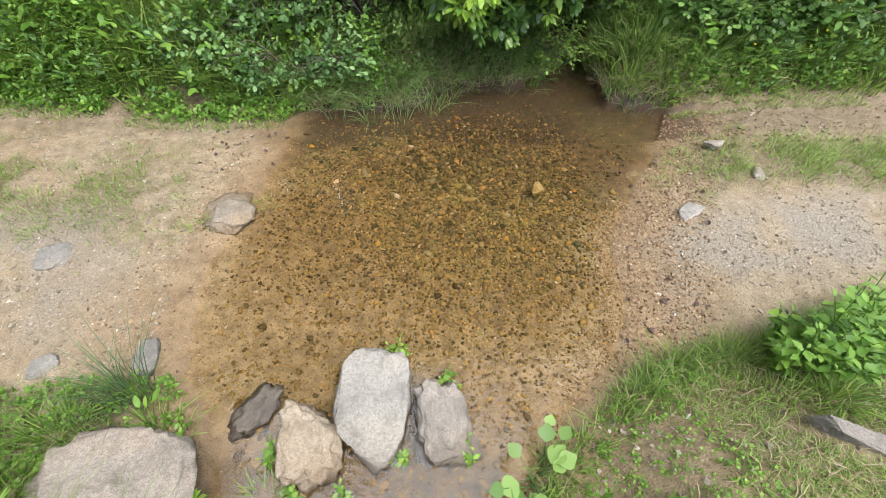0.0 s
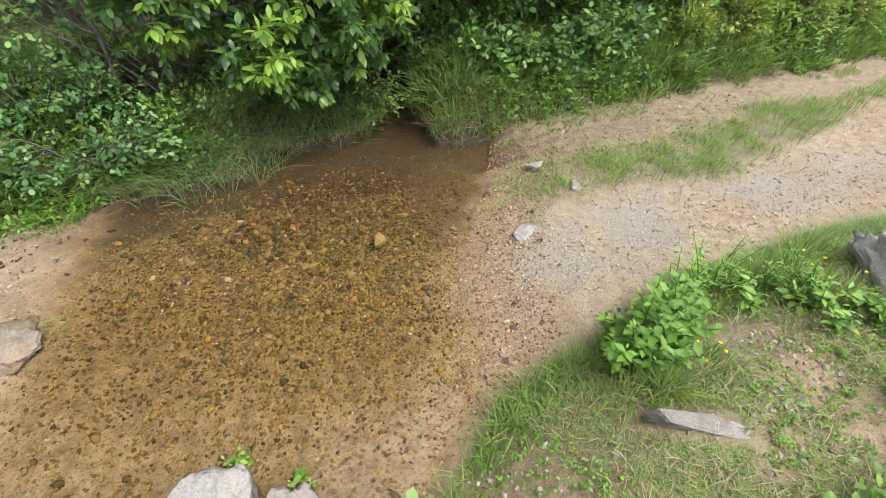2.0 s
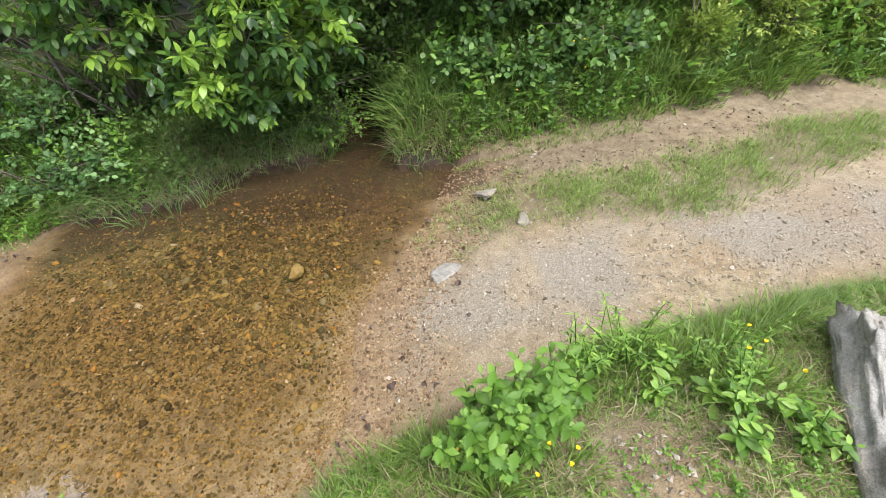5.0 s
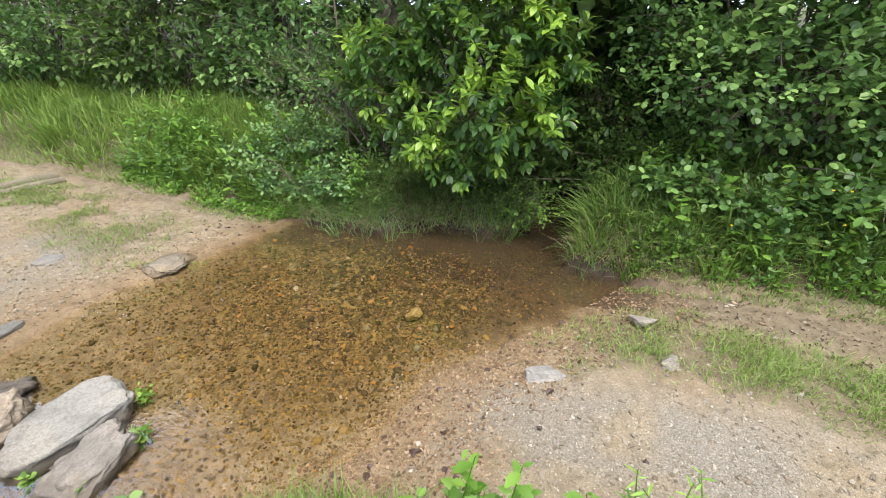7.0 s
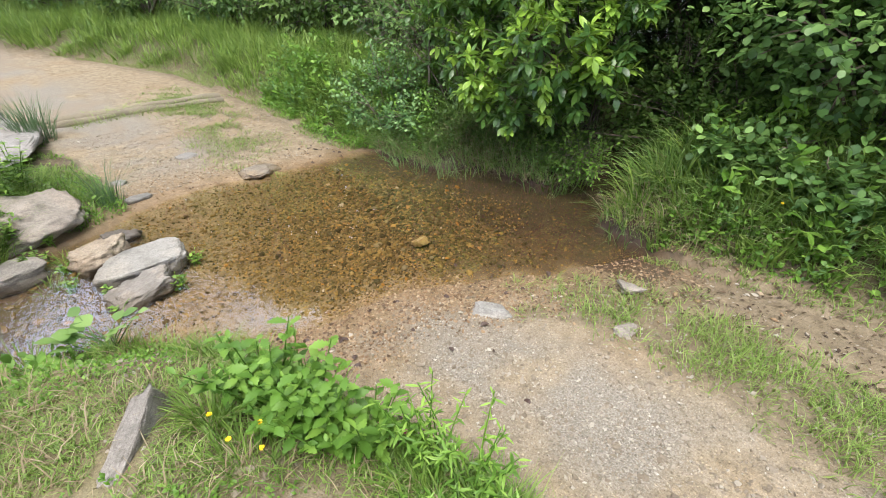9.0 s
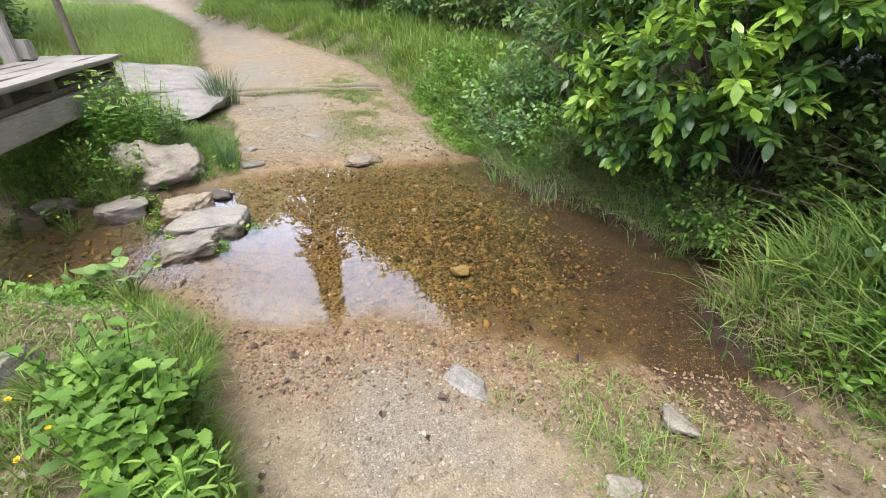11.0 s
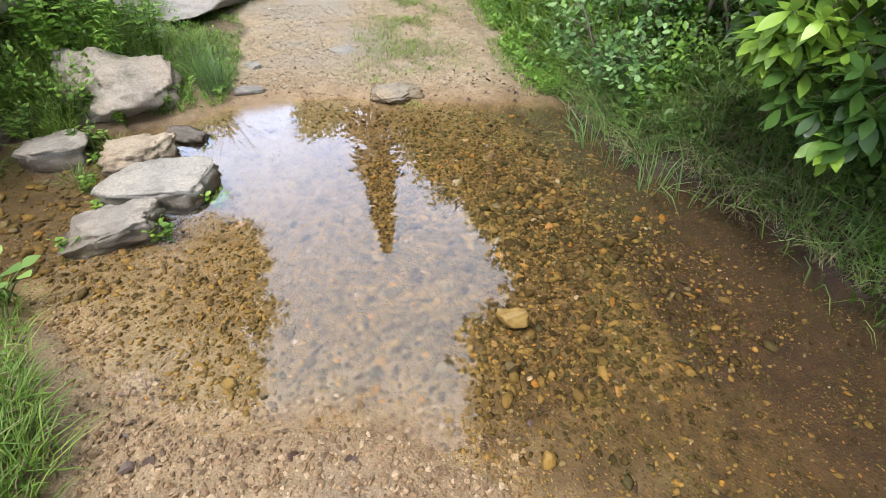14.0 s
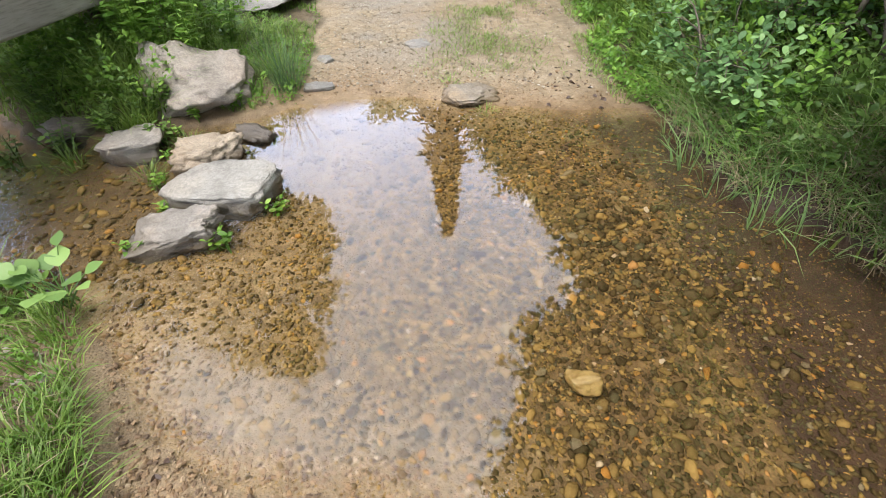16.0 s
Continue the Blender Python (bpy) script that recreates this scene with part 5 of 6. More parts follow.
for i, (x, y, s) in enumerate(((3.95, 3.56, 0.65), (4.6, 3.58, 0.8), (5.4, 3.62, 0.85), (6.2, 3.7, 0.95), (7.1, 3.8, 1.0))):
    shrub("feathery_shrub", "feathery yellow-green shrub on the verge", (x, y), [(x, y, 0.34 + 0.45 * s, 0.42 * s, 0.30 * s, 0.42 * s), (x + 0.1, y + 0.2, 0.34 + 1.1 * s, 0.35 * s, 0.3 * s, 0.5 * s)], 750, 10, LEAF_TINY, 0.052, M_FEATHER, 30 + i, stems=20, radius=0.010, splay=0.6, spacing=0.012, droop=0.3)

def young_tree(x, y):
    """A thin bare stem with a few side twigs."""
    r = np.random.default_rng(48)
    z = float(ground_z(np.array([x]), np.array([y]))[0])
    ob = thing("young_tree", (x, y, z), "thin dark young tree stem with sparse twigs in the verge", "tree")
    f = np.linspace(0, 1, 8)
    pts = np.stack((x + 0.03 * np.sin(f * 5), y + 0.06 * f, z - 0.05 + 1.9 * f), 1)
    part_mesh("stem", mesh_of("stem", *tube(pts, 0.014 * (1 - 0.6 * f), 7), M_BARK, smooth=True), ob)
    for k, (h, a, l) in enumerate(((0.16, 3.0, 0.55), (0.30, 2.2, 0.4), (0.42, 3.6, 0.5), (0.52, 0.4, 0.4), (0.62, 4.4, 0.4), (0.74, 2.8, 0.35))):
        b = np.array((x, y, z + 1.85 * h))
        tip = b + np.array((math.cos(a) * l, math.sin(a) * l * 0.6, 0.05 * l))
        part_mesh("twig", mesh_of("twig", *tube(np.array([b, (b + tip) / 2 + (0, 0, 0.03), tip]), (0.006, 0.004, 0.002), 5), M_TWIG, smooth=True), ob)
        q = r.uniform(0.3, 1.0, 10)[:, None]
        leaves = rosettes(b * (1 - q) + tip * q, np.tile((0.2, -0.3, 0.9), (10, 1)), 3, 0.05, r, 1.2, 0.01, 0.2, np.full(10, 0.4))
        part_mesh("foliage", crown_mesh("foliage", LEAF_BROAD, leaves, M_PALE), ob)["kind"] = "stuff"


young_tree(-0.80, 3.50)
# dark growth closing the inlet
shrub("thicket", "dark dense thicket over the stream inlet", (1.2, 5.0), [(1.2, 5.1, 0.9, 0.9, 0.45, 0.9), (0.4, 4.9, 0.9, 0.6, 0.5, 0.8), (2.1, 4.9, 0.9, 0.7, 0.5, 0.8), (1.2, 5.3, 2.2, 1.4, 0.6, 1.0)], 1800, 7, LEAF_SIMPLE, 0.12, M_WOODLEAF, 41, stems=30, radius=0.02, spacing=0.05, splay=1.1, youth=0.0)
shrub("bramble", "thin trailing bramble stems over the inlet", (0.9, 3.75), [(0.95, 3.55, 0.32, 0.30, 0.18, 0.25), (0.55, 3.52, 0.25, 0.22, 0.12, 0.14)], 170, 6, LEAF_OVAL, 0.038, M_HERB, 42, stems=14, radius=0.005, spacing=0.03)
shrub("undergrowth", "dark leafy undergrowth in the shade of the shrubs", (1.8, 4.2), [(1.75, 3.95, 0.62, 0.55, 0.30, 0.36), (0.0, 3.75, 0.55, 0.5, 0.25, 0.28), (2.6, 4.0, 0.6, 0.6, 0.3, 0.35), (0.75, 4.1, 0.5, 0.55, 0.28, 0.32), (1.2, 4.45, 0.5, 0.55, 0.25, 0.42), (1.45, 4.2, 0.9, 0.4, 0.3, 0.4), (0.3, 3.58, 0.36, 0.4, 0.14, 0.2), (0.78, 3.62, 0.34, 0.24, 0.14, 0.22), (-0.35, 3.4, 0.36, 0.35, 0.16, 0.2)], 1350, 7, LEAF_OVAL, 0.065, M_WOODLEAF, 43, stems=16, radius=0.01, spacing=0.03, youth=0.05)
# bank behind: tall shrubs and trees
for i, (x, y, w, h) in enumerate(((-2.6, 5.0, 1.2, 2.2), (-4.6, 4.6, 1.3, 2.4), (-6.6, 4.0, 1.3, 2.4), (-8.8, 3.0, 1.4, 2.6), (-11.3, 1.9, 1.5, 2.8), (-14.0, 0.6, 1.7, 3.0), (-1.2, 5.6, 1.2, 2.8), (4.6, 5.4, 1.3, 3.0), (6.4, 5.6, 1.4, 3.0), (8.2, 5.8, 1.5, 3.0), (-4.9, -2.6, 0.8, 1.7), (-6.4, -3.4, 1.0, 2.0), (-8.6, -4.6, 1.2, 2.4), (-3.6, -2.9, 0.8, 1.6), (10.4, 5.9, 1.6, 3.2), (1.6, 5.5, 1.6, 4.4), (-17.5, -1.0, 2.0, 3.4), (-6.9, 5.8, 1.5, 5.2), (-4.4, 6.9, 1.6, 4.6), (-1.8, 7.2, 1.6, 4.6), (0.6, 7.0, 1.6, 4.6), (3.0, 6.8, 1.6, 4.8), (5.4, 7.4, 1.7, 4.8), (-9.4, 5.4, 1.7, 4.8))):
    g = float(ground_z(np.array([x]), np.array([y]))[0])
    shrub("woodland_shrub", "dense dark green shrub at the wood's edge", (x, y), [(x, y, g + h * 0.4, w, w * 0.8, h * 0.42), (x + 0.4, y + 0.5, g + h * 0.75, w * 0.8, w * 0.7, h * 0.35), (x - 0.5, y - 0.4, g + h * 0.25, w * 0.7, w * 0.5, h * 0.25)], 720, 7, LEAF_SIMPLE, 0.12, M_WOODLEAF if i % 2 else M_ALDER, 50 + i, stems=16, radius=0.02, spacing=0.05, splay=1.1, group="shrubs along the wood's edge")


def tree(label, x, y, height, crown, seed, lift=0.45, leaf=0.2, n=1500):
    r = np.random.default_rng(seed)
    g = float(ground_z(np.array([x]), np.array([y]))[0])
    ob = thing("tree", (x, y, g), label, "tree", "trees of the surrounding wood")
    f = np.linspace(0, 1, 9)
    pts = np.stack((x + 0.25 * np.sin(f * 4 + seed) * f, y + 0.2 * np.cos(f * 3 + seed) * f, g - 0.1 + f * height * 0.85), 1)
    part_mesh("trunk", mesh_of("trunk", *tube(pts, 0.02 * height * (1 - 0.85 * f) + 0.02, 10), M_BARK, smooth=True), ob)
    blobs = []
    for i in range(9):
        a, q = r.uniform(0, 6.28), r.uniform(lift, 1.0)
        d = crown * 0.55 * math.sin(math.pi * min(1, (q - lift) / (1 - lift) * 0.75 + 0.25))
        blobs.append((x + d * math.cos(a), y + d * math.sin(a), g + height * (q * 0.92), crown * r.uniform(0.35, 0.55), crown * r.uniform(0.35, 0.55), height * (1 - lift) * r.uniform(0.16, 0.26)))
    limbs = [tube(np.array([pts[3 + i % 5], (pts[3 + i % 5] + np.array(b[:3])) / 2 + (0, 0, -0.1), b[:3]]), (0.006 * height, 0.004 * height, 0.001 * height), 5) for i, b in enumerate(blobs)]
    for lv, lt in limbs:
        part_mesh("limb", mesh_of("limb", lv, lt, M_BARK, smooth=True), ob)
    pos, way, fr = twig_points(blobs, n, r, 0.4)
    leaves = rosettes(pos, way, 6, leaf, r, 1.2, leaf * 0.35, 0.2, np.clip((fr - 0.8) * 1.5, 0, 0.3))
    c = part_mesh("crown", crown_mesh("crown", LEAF_SIMPLE, leaves, M_WOODLEAF), ob)
    c["kind"] = "stuff"


for i, (x, y, h, c) in enumerate(((-1.3, 5.2, 10.5, 2.8), (1.6, 6.0, 10.5, 2.4), (3.8, 6.4, 10.5, 2.6), (6.0, 7.2, 10.0, 2.6), (-3.6, 5.6, 10.0, 2.9), (-6.2, 6.5, 10.0, 2.9), (-9.0, 7.3, 9.5, 2.8), (8.5, 8.5, 9.0, 2.8), (-14, 6.5, 10.0, 3.0), (-19, 4.0, 10.0, 3.2))):
    tree("leafy broadleaf tree in the wood behind the verge", x, y, h, c, 200 + i, 0.4 if -5 < x < 0 else 0.2, 0.25, 2000 if -9.5 < x < 0 else 1250)
for i, (x, y) in enumerate(((2.8, 9.2), (6.2, 10.0), (-2.4, 9.6), (4.5, 8.2))):
    tree("tall leafy tree deep in the wood behind the verge", x, y, 13.0, 3.0, 250 + i, 0.2, 0.32, 1300)
tree("leafy broadleaf tree in the wood behind the verge", -11.5, 5.2, 9.5, 2.8, 232, 0.25, 0.24, 2000)
tree("leafy broadleaf tree beyond the footbridge", -5.8, -5.2, 8.0, 2.2, 233, 0.1, 0.24, 1600)
tree("tall broadleaf tree beyond the footbridge", -8.6, -4.6, 14.6, 2.9, 230, 0.55, 0.28)
tree("leafy broadleaf tree in the wood behind the verge", 0.6, 7.6, 12.5, 3.0, 231, 0.35, 0.28, 1800)
for i, (x, y, h) in enumerate(((-26, -9, 12), (-25, -1.9, 12.0), (-25, 4.2, 12.5), (-30, -3, 13), (-27, 7, 17), (-10, -12, 9), (4, -10, 8), (12, -6, 8), (14, 2.0, 7), (-3, -13, 9))):
    tree("distant leafy tree beyond the meadow", x, y, h, 4.0, 240 + i, 0.25, 0.4, 1000)


def fir(x, y, height, seed):
    r = np.random.default_rng(seed)
    g = float(ground_z(np.array([x]), np.array([y]))[0])
    ob = thing("fir_tree", (x, y, g), "tall dark conifer beyond the path", "tree")
    part_mesh("trunk", mesh_of("trunk", *tube(np.array([(x, y, g - 0.2), (x, y, g + height * 0.5), (x, y, g + height)]), (0.25, 0.14, 0.02), 8), M_BARK, smooth=True), ob)
    n = 850
    f = r.random(n) ** 0.8
    a = r.uniform(0, 6.28, n)
    reach = ((1 - f) * height * 0.19 + 0.1) * (0.72 + 0.5 * r.random(n) * np.sin(f * 60 + 2 * np.sin(a * 3)) ** 2)
    q = r.uniform(0.2, 1, n)
    pos = np.stack((x + np.cos(a) * reach * q, y + np.sin(a) * reach * q, g + height * (0.12 + 0.88 * f) - reach * q * 0.35), 1)
    way = np.stack((np.cos(a), np.sin(a), np.full(n, -0.25)), 1)
    leaves = rosettes(pos, way, 7, 0.55, r, 0.5, 0.08, 0.2)
    c = part_mesh("crown", crown_mesh("crown", LEAF_TINY, leaves, M_NEEDLE), ob)
    c["kind"] = "stuff"


fir(-21, 1.1, 17.6, 301)


# ---- herbs on the near bank ----
def herb(name, label, at, stalks, per, leaf, height, shape, mat, seed, lean=0.5, group="", droop=0.35, youth=0.4):
    """A plant of several stalks with leaves up each one."""
    r = np.random.default_rng(seed)
    z = float(ground_z(np.array([at[0]]), np.array([at[1]]))[0])
    ob = thing(name, (*at, z), label, "plant", group)
    stems = []
    data = []
    for i in range(stalks):
        a = r.uniform(0, 6.28)
        l = height * r.uniform(0.5, 1.05)
        tip = np.array((at[0] + math.cos(a) * l * lean * r.uniform(0.2, 1), at[1] + math.sin(a) * l * lean * r.uniform(0.2, 1), z + l))
        b = np.array((at[0] + r.normal(0, 0.02), at[1] + r.normal(0, 0.02), z - 0.01))
        f = np.linspace(0, 1, 6)[:, None]
        mid = (b + tip) / 2 + np.array((0, 0, 0.12 * l))
        pts = b * (1 - f) ** 2 + 2 * mid * f * (1 - f) + tip * f ** 2
        stems.append(tube(pts, 0.004 * (1 - 0.6 * f[:, 0]), 4))
        for j in range(per):
            q = 0.25 + 0.75 * (j + 1) / per
            p = b * (1 - q) ** 2 + 2 * mid * q * (1 - q) + tip * q ** 2
            ang = j * 2.4 + a
            up = 0.5 if j < per - 1 else 0.9
            data.append((p, (math.cos(ang), math.sin(ang), up - droop * r.uniform(0.3, 1.3)), r.normal(0, 0.3), leaf * r.uniform(0.55, 1.1) * (1 - 0.45 * q * (j == per - 1)), min(1, (r.random() < youth) * 0.6 + 0.35 * q)))
    for sv, st in stems:
        part_mesh("stem", mesh_of("stem", sv, st, mat, {"young": np.full(len(sv), 0.2)}, smooth=True), ob)
    rots = frames_of(np.array([d[1] for d in data], float), np.array([d[2] for d in data]))
    tones = [mesh_of("leaf", *shape, mat, {"young": np.full(len(shape[0]), tt)}, smooth=True) for tt in (0.15, 0.45, 0.8)]
    for d, rot in zip(data, rots):
        lf = new("leaf", tones[min(2, int(d[4] * 3))])
        lf.parent = ob
        m = Matrix(rot.tolist()).to_4x4() @ Matrix.Diagonal((d[3],) * 3 + (1,))
        m.translation = Vector(d[0]) - Vector((*at, z))
        lf.matrix_local = m
    return ob


herb("leafy_plant", "bright green sapling with toothed broad leaves on the bank", (1.56, 0.80), 17, 11, 0.058, 0.38, LEAF_LOBED, M_SAPLING, 401, 0.6, youth=0.3, droop=0.12)
herb("leafy_plant", "bright green sapling with toothed broad leaves on the bank", (1.70, 0.90), 15, 11, 0.057, 0.36, LEAF_LOBED, M_SAPLING, 402, 0.6, youth=0.3, droop=0.12)
herb("leafy_plant", "bright green sapling with toothed broad leaves on the bank", (1.45, 0.80), 11, 10, 0.056, 0.30, LEAF_LOBED, M_SAPLING, 411, 0.65, youth=0.3, droop=0.12)
herb("leafy_plant", "bright green sapling with toothed broad leaves on the bank", (1.68, 0.76), 10, 9, 0.055, 0.24, LEAF_LOBED, M_SAPLING, 412, 0.65, youth=0.3, droop=0.12)
herb("leafy_plant", "low bright green plant with toothed leaves by the path", (1.86, 0.98), 14, 8, 0.066, 0.26, LEAF_LOBED, M_SAPLING, 407, 0.7, youth=0.3, droop=0.12)
for i, (x, y, h) in enumerate(((1.60, 0.92, 0.3), (1.80, 0.86, 0.28), (1.52, 0.93, 0.22))):
    herb("leafy_plant", "bright green sapling with toothed broad leaves on the bank", (x, y), 12, 9, 0.058, h, LEAF_LOBED, M_SAPLING, 413 + i, 0.6, youth=0.3, droop=0.12)
herb("narrow_leaf_plant", "grey-green narrow-leaved plant at the path's edge", (2.04, 1.10), 16, 18, 0.045, 0.36, LEAF_NARROW, M_HERB, 408, 0.7)
herb("narrow_leaf_plant", "grey-green narrow-leaved plant at the path's edge", (2.20, 1.10), 14, 18, 0.042, 0.32, LEAF_NARROW, M_HERB, 409, 0.7)
for i, (x, y) in enumerate(((2.36, 0.80), (2.48, 0.66), (2.30, 0.62), (2.55, 0.92), (2.22, 0.90))):
    herb("plantain", "low leafy rosette plant in the turf near the boulder", (x, y), 10, 3, 0.07, 0.10, LEAF_LONG, M_HERB, 420 + i, 0.9, "plantains")
for i, (x, y, h) in enumerate(((2.42, 0.96, 0.18), (2.32, 1.0, 0.13), (2.52, 0.86, 0.22), (2.38, 0.74, 0.16), (2.62, 0.98, 0.22), (2.46, 0.56, 0.14))):
    herb("leafy_weed", "fresh green leafy weed crowding the boulder's foot", (x, y), 9, 9, 0.045, h, LEAF_LONG if i % 2 else LEAF_NARROW, M_HERB, 433 + i, 0.6, "weeds beside the boulder")
herb("bramble", "trailing bramble shoot with toothed leaves beside the boulder", (2.28, 0.25), 9, 7, 0.06, 0.22, LEAF_BIG, M_HERB, 430, 1.2)
herb("bramble", "trailing bramble shoot with toothed leaves beside the boulder", (2.48, 0.18), 9, 7, 0.06, 0.22, LEAF_BIG, M_HERB, 431, 1.2)
herb("butterbur", "low plant with big round green leaves by the stream", (0.44, 0.42), 18, 1, 0.16, 0.15, LEAF_ROUND, M_ALDER, 403, 1.3, droop=0.45, youth=0.3)
herb("dock_plant", "broad-leaved dock plant beside the rush tuft", (-1.10, 0.60), 5, 1, 0.14, 0.12, LEAF_LONG, M_HERB, 404, 0.7)
for i, (x, y, h) in enumerate(((-1.25, -0.02, 0.62), (-1.42, 0.14, 0.66), (-1.55, 0.02, 0.75), (-1.3, 0.2, 0.45), (-1.62, 0.28, 0.5), (-1.8, 0.1, 0.6))):
    herb("weed", "tall narrow-leaved green weed at the bridge end", (x, y), 11, 13, 0.075, h, LEAF_NARROW if i % 2 else LEAF_LONG, M_HERB, 440 + i, 0.35, "weeds at the bridge end")
for i, (x, y) in enumerate(((-0.86, 0.32), (-0.95, 0.52), (-0.78, -0.18), (-0.95, -0.35), (0.10, 0.82), (-0.12, 0.50), (0.62, 0.25))):
    herb("small_weed", "small green weed growing between the stones", (x, y), 5, 6, 0.04, 0.10, LEAF_OVAL, M_HERB, 460 + i, 0.6, "small weeds")


def flower(name, label, at, height, mat, petals, size, group):
    z = float(ground_z(np.array([at[0]]), np.array([at[1]]))[0])
    ob = thing(name, (*at, z), label, "flower", group)
    part_mesh("stem", mesh_of("stem", *tube(np.array([(*at, z), (at[0] + 0.005, at[1], z + height * 0.5), (*at, z + height)]), (0.0015, 0.0013, 0.001), 4), M_HERB, {"young": np.zeros(12)}), ob)
    shape = leaf_shape((0.1, 0.36, 0.42, 0.25), 1.0, -0.2, -0.4)
    me = mesh_of("petal", *shape, mat, smooth=True)
    for i in range(petals):
        p = new("petal", me)
        p.parent = ob
        p.matrix_local = pose(0, 0, height, 25 + (i % 2) * 20, 0, i * 360 / petals) @ Matrix.Scale(size, 4)
    return ob


cup = flower("buttercup", "yellow buttercup flower on a thin stem", (1.76, 0.64), 0.12, M_PETAL, 5, 0.0105, "buttercups")
rf = random.Random(8)
for x, y, dz in ((1.72, 0.70, 0), (1.80, 0.72, 0), (1.66, 0.60, 0), (1.43, 0.79, 0.03), (2.54, 0.72, 0.05), (2.54, 0.94, 0.06), (2.64, 1.01, 0.06), (2.59, 0.89, 0.06),
                 (-1.94, 3.42, 0.34), (-1.87, 3.46, 0.34), (-1.97, 3.50, 0.34), (2.80, 3.40, 0.32), (2.84, 3.38, 0.34), (2.76, 3.44, 0.30), (2.3, 3.2, 0.2), (2.9, 3.3, 0.2), (-0.30, -0.1, 0.1), (0.5, 0.05, 0.05), (0.62, 0.1, 0.06)):
    z = float(ground_z(np.array([x]), np.array([y]))[0])
    copy_thing(cup, pose(x, y, z + dz, rf.uniform(-12, 12), rf.uniform(-12, 12), rf.uniform(0, 360)))
clover = flower("clover_flower", "pink clover flower head at the path's edge", (1.95, 1.06), 0.14, M_CLOVER, 9, 0.013, "clover flowers")
for x, y in ((1.86, 1.04), (2.0, 1.15)):
    z = float(ground_z(np.array([x]), np.array([y]))[0])
    copy_thing(clover, pose(x, y, z, 8, -6, 40))

# ---- growth in and beside the outflow ----
for i, (x, y, h) in enumerate(((-0.62, 0.36, 0.12), (-0.4, 0.25, 0.10), (-0.68, -0.02, 0.16), (-0.5, -0.2, 0.2), (-0.9, 0.12, 0.22), (-1.0, -0.1, 0.3), (-0.85, -0.5, 0.3), (0.38, 0.12, 0.2), (0.45, -0.15, 0.24))):
    tuft("grass_tuft", "wet green grass tuft at the edge of the outflow", (x, y), 46, h, 0.06, 0.006, 1.0, M_GRASS, 520 + i)
for i, (x, y) in enumerate(((-0.72, 0.24), (-0.62, 0.5), (-0.32, 0.34), (-0.9, 0.2), (-0.5, 0.36), (-0.15, 0.98), (0.16, 0.52), (-0.8, 0.0), (-1.0, 0.02), (-1.05, 0.12))):
    herb("small_weed", "small green weed growing between the stones", (x, y), 6, 6, 0.035, 0.09, LEAF_OVAL, M_HERB, 540 + i, 0.8, "small weeds")
# dead thatch and thin stems under the shrub, at the far waterline
for i, (x, y) in enumerate(((-0.1, 3.38), (0.1, 3.46), (0.25, 3.52), (0.4, 3.55), (0.62, 3.62), (-0.3, 3.28), (-0.5, 3.2))):
    tuft("reed_tuft", "thin grey-green stems under the overhanging shrub", (x, y), 36, 0.34, 0.15, 0.006, 0.4, M_SEDGE, 560 + i, "reed tufts")
for i, (x, y) in enumerate(((0.58, 3.48), (0.80, 3.58))):
    tuft("sedge_tuft", "blue-green sedge blades trailing on the water", (x, y), 70, 0.34, 0.10, 0.006, 1.25, M_SEDGE, 570 + i, "sedge tufts")


# moss, herbs and grass that cover the bank round the boulder
def left_bank():
    r = np.random.default_rng(610)
    x, y = r.uniform(-2.6, -0.95, 1700), r.uniform(-0.2, 0.85, 1700)
    h, dn, df, sd = land(x, y)
    ok = (dn > 0.02) & (sd < -0.03) & (fbm(x, y, 4, 3, 611) > 0.40)
    x, y = x[ok], y[ok]
    leaf_carpet("bank_herbs", "low green creeping herbs round the boulder", x, y, r.uniform(0.005, 0.07, len(x)), 0.028, 5, M_HERB, 612, LEAF_SIMPLE)
    for i, (x, y, hh) in enumerate(((-1.0, -0.02, 0.34), (-1.15, -0.08, 0.4), (-1.3, 0.0, 0.36), (-1.05, -0.22, 0.4), (-1.5, 0.3, 0.2), (-1.7, 0.45, 0.16), (-1.45, 0.55, 0.18), (-1.05, 0.55, 0.14), (-2.0, 0.5, 0.14), (-1.4, -0.1, 0.34), (-1.5, 0.12, 0.3), (-1.65, 0.0, 0.36), (-1.6, 0.25, 0.24), (-1.8, 0.2, 0.26), (-1.9, 0.35, 0.2), (-1.2, -0.2, 0.34), (-1.75, -0.15, 0.3))):
        tuft("grass_tuft", "lush green grass tuft near the boulder", (x, y), 110, hh, 0.11, 0.006, 1.0, M_GRASS, 620 + i)


left_bank()


def hollow_growth():
    # shaded growth behind and below the bridge
    r = np.random.default_rng(650)
    x, y = r.uniform(-2.4, -0.75, 900), r.uniform(-2.0, -0.4, 900)
    ok = land(x, y)[3] < -0.02
    x, y = x[ok], y[ok]
    leaf_carpet("bank_herbs", "shaded leafy growth behind the footbridge", x, y, r.uniform(0.03, 0.40, len(x)), 0.045, 6, M_HERB, 651, LEAF_SIMPLE)
    x, y = r.uniform(-2.4, -0.75, 3500), r.uniform(-2.0, -0.2, 3500)
    ok = land(x, y)[3] < -0.02
    x, y = x[ok], y[ok]
    grass_field("bank_grass", "long shaded grass behind the footbridge", x, y, r.uniform(0.12, 0.4, len(x)), r.uniform(0.006, 0.01, len(x)), r.uniform(0.4, 1.2, len(x)), M_GRASS, r.uniform(0, 0.4, len(x)))


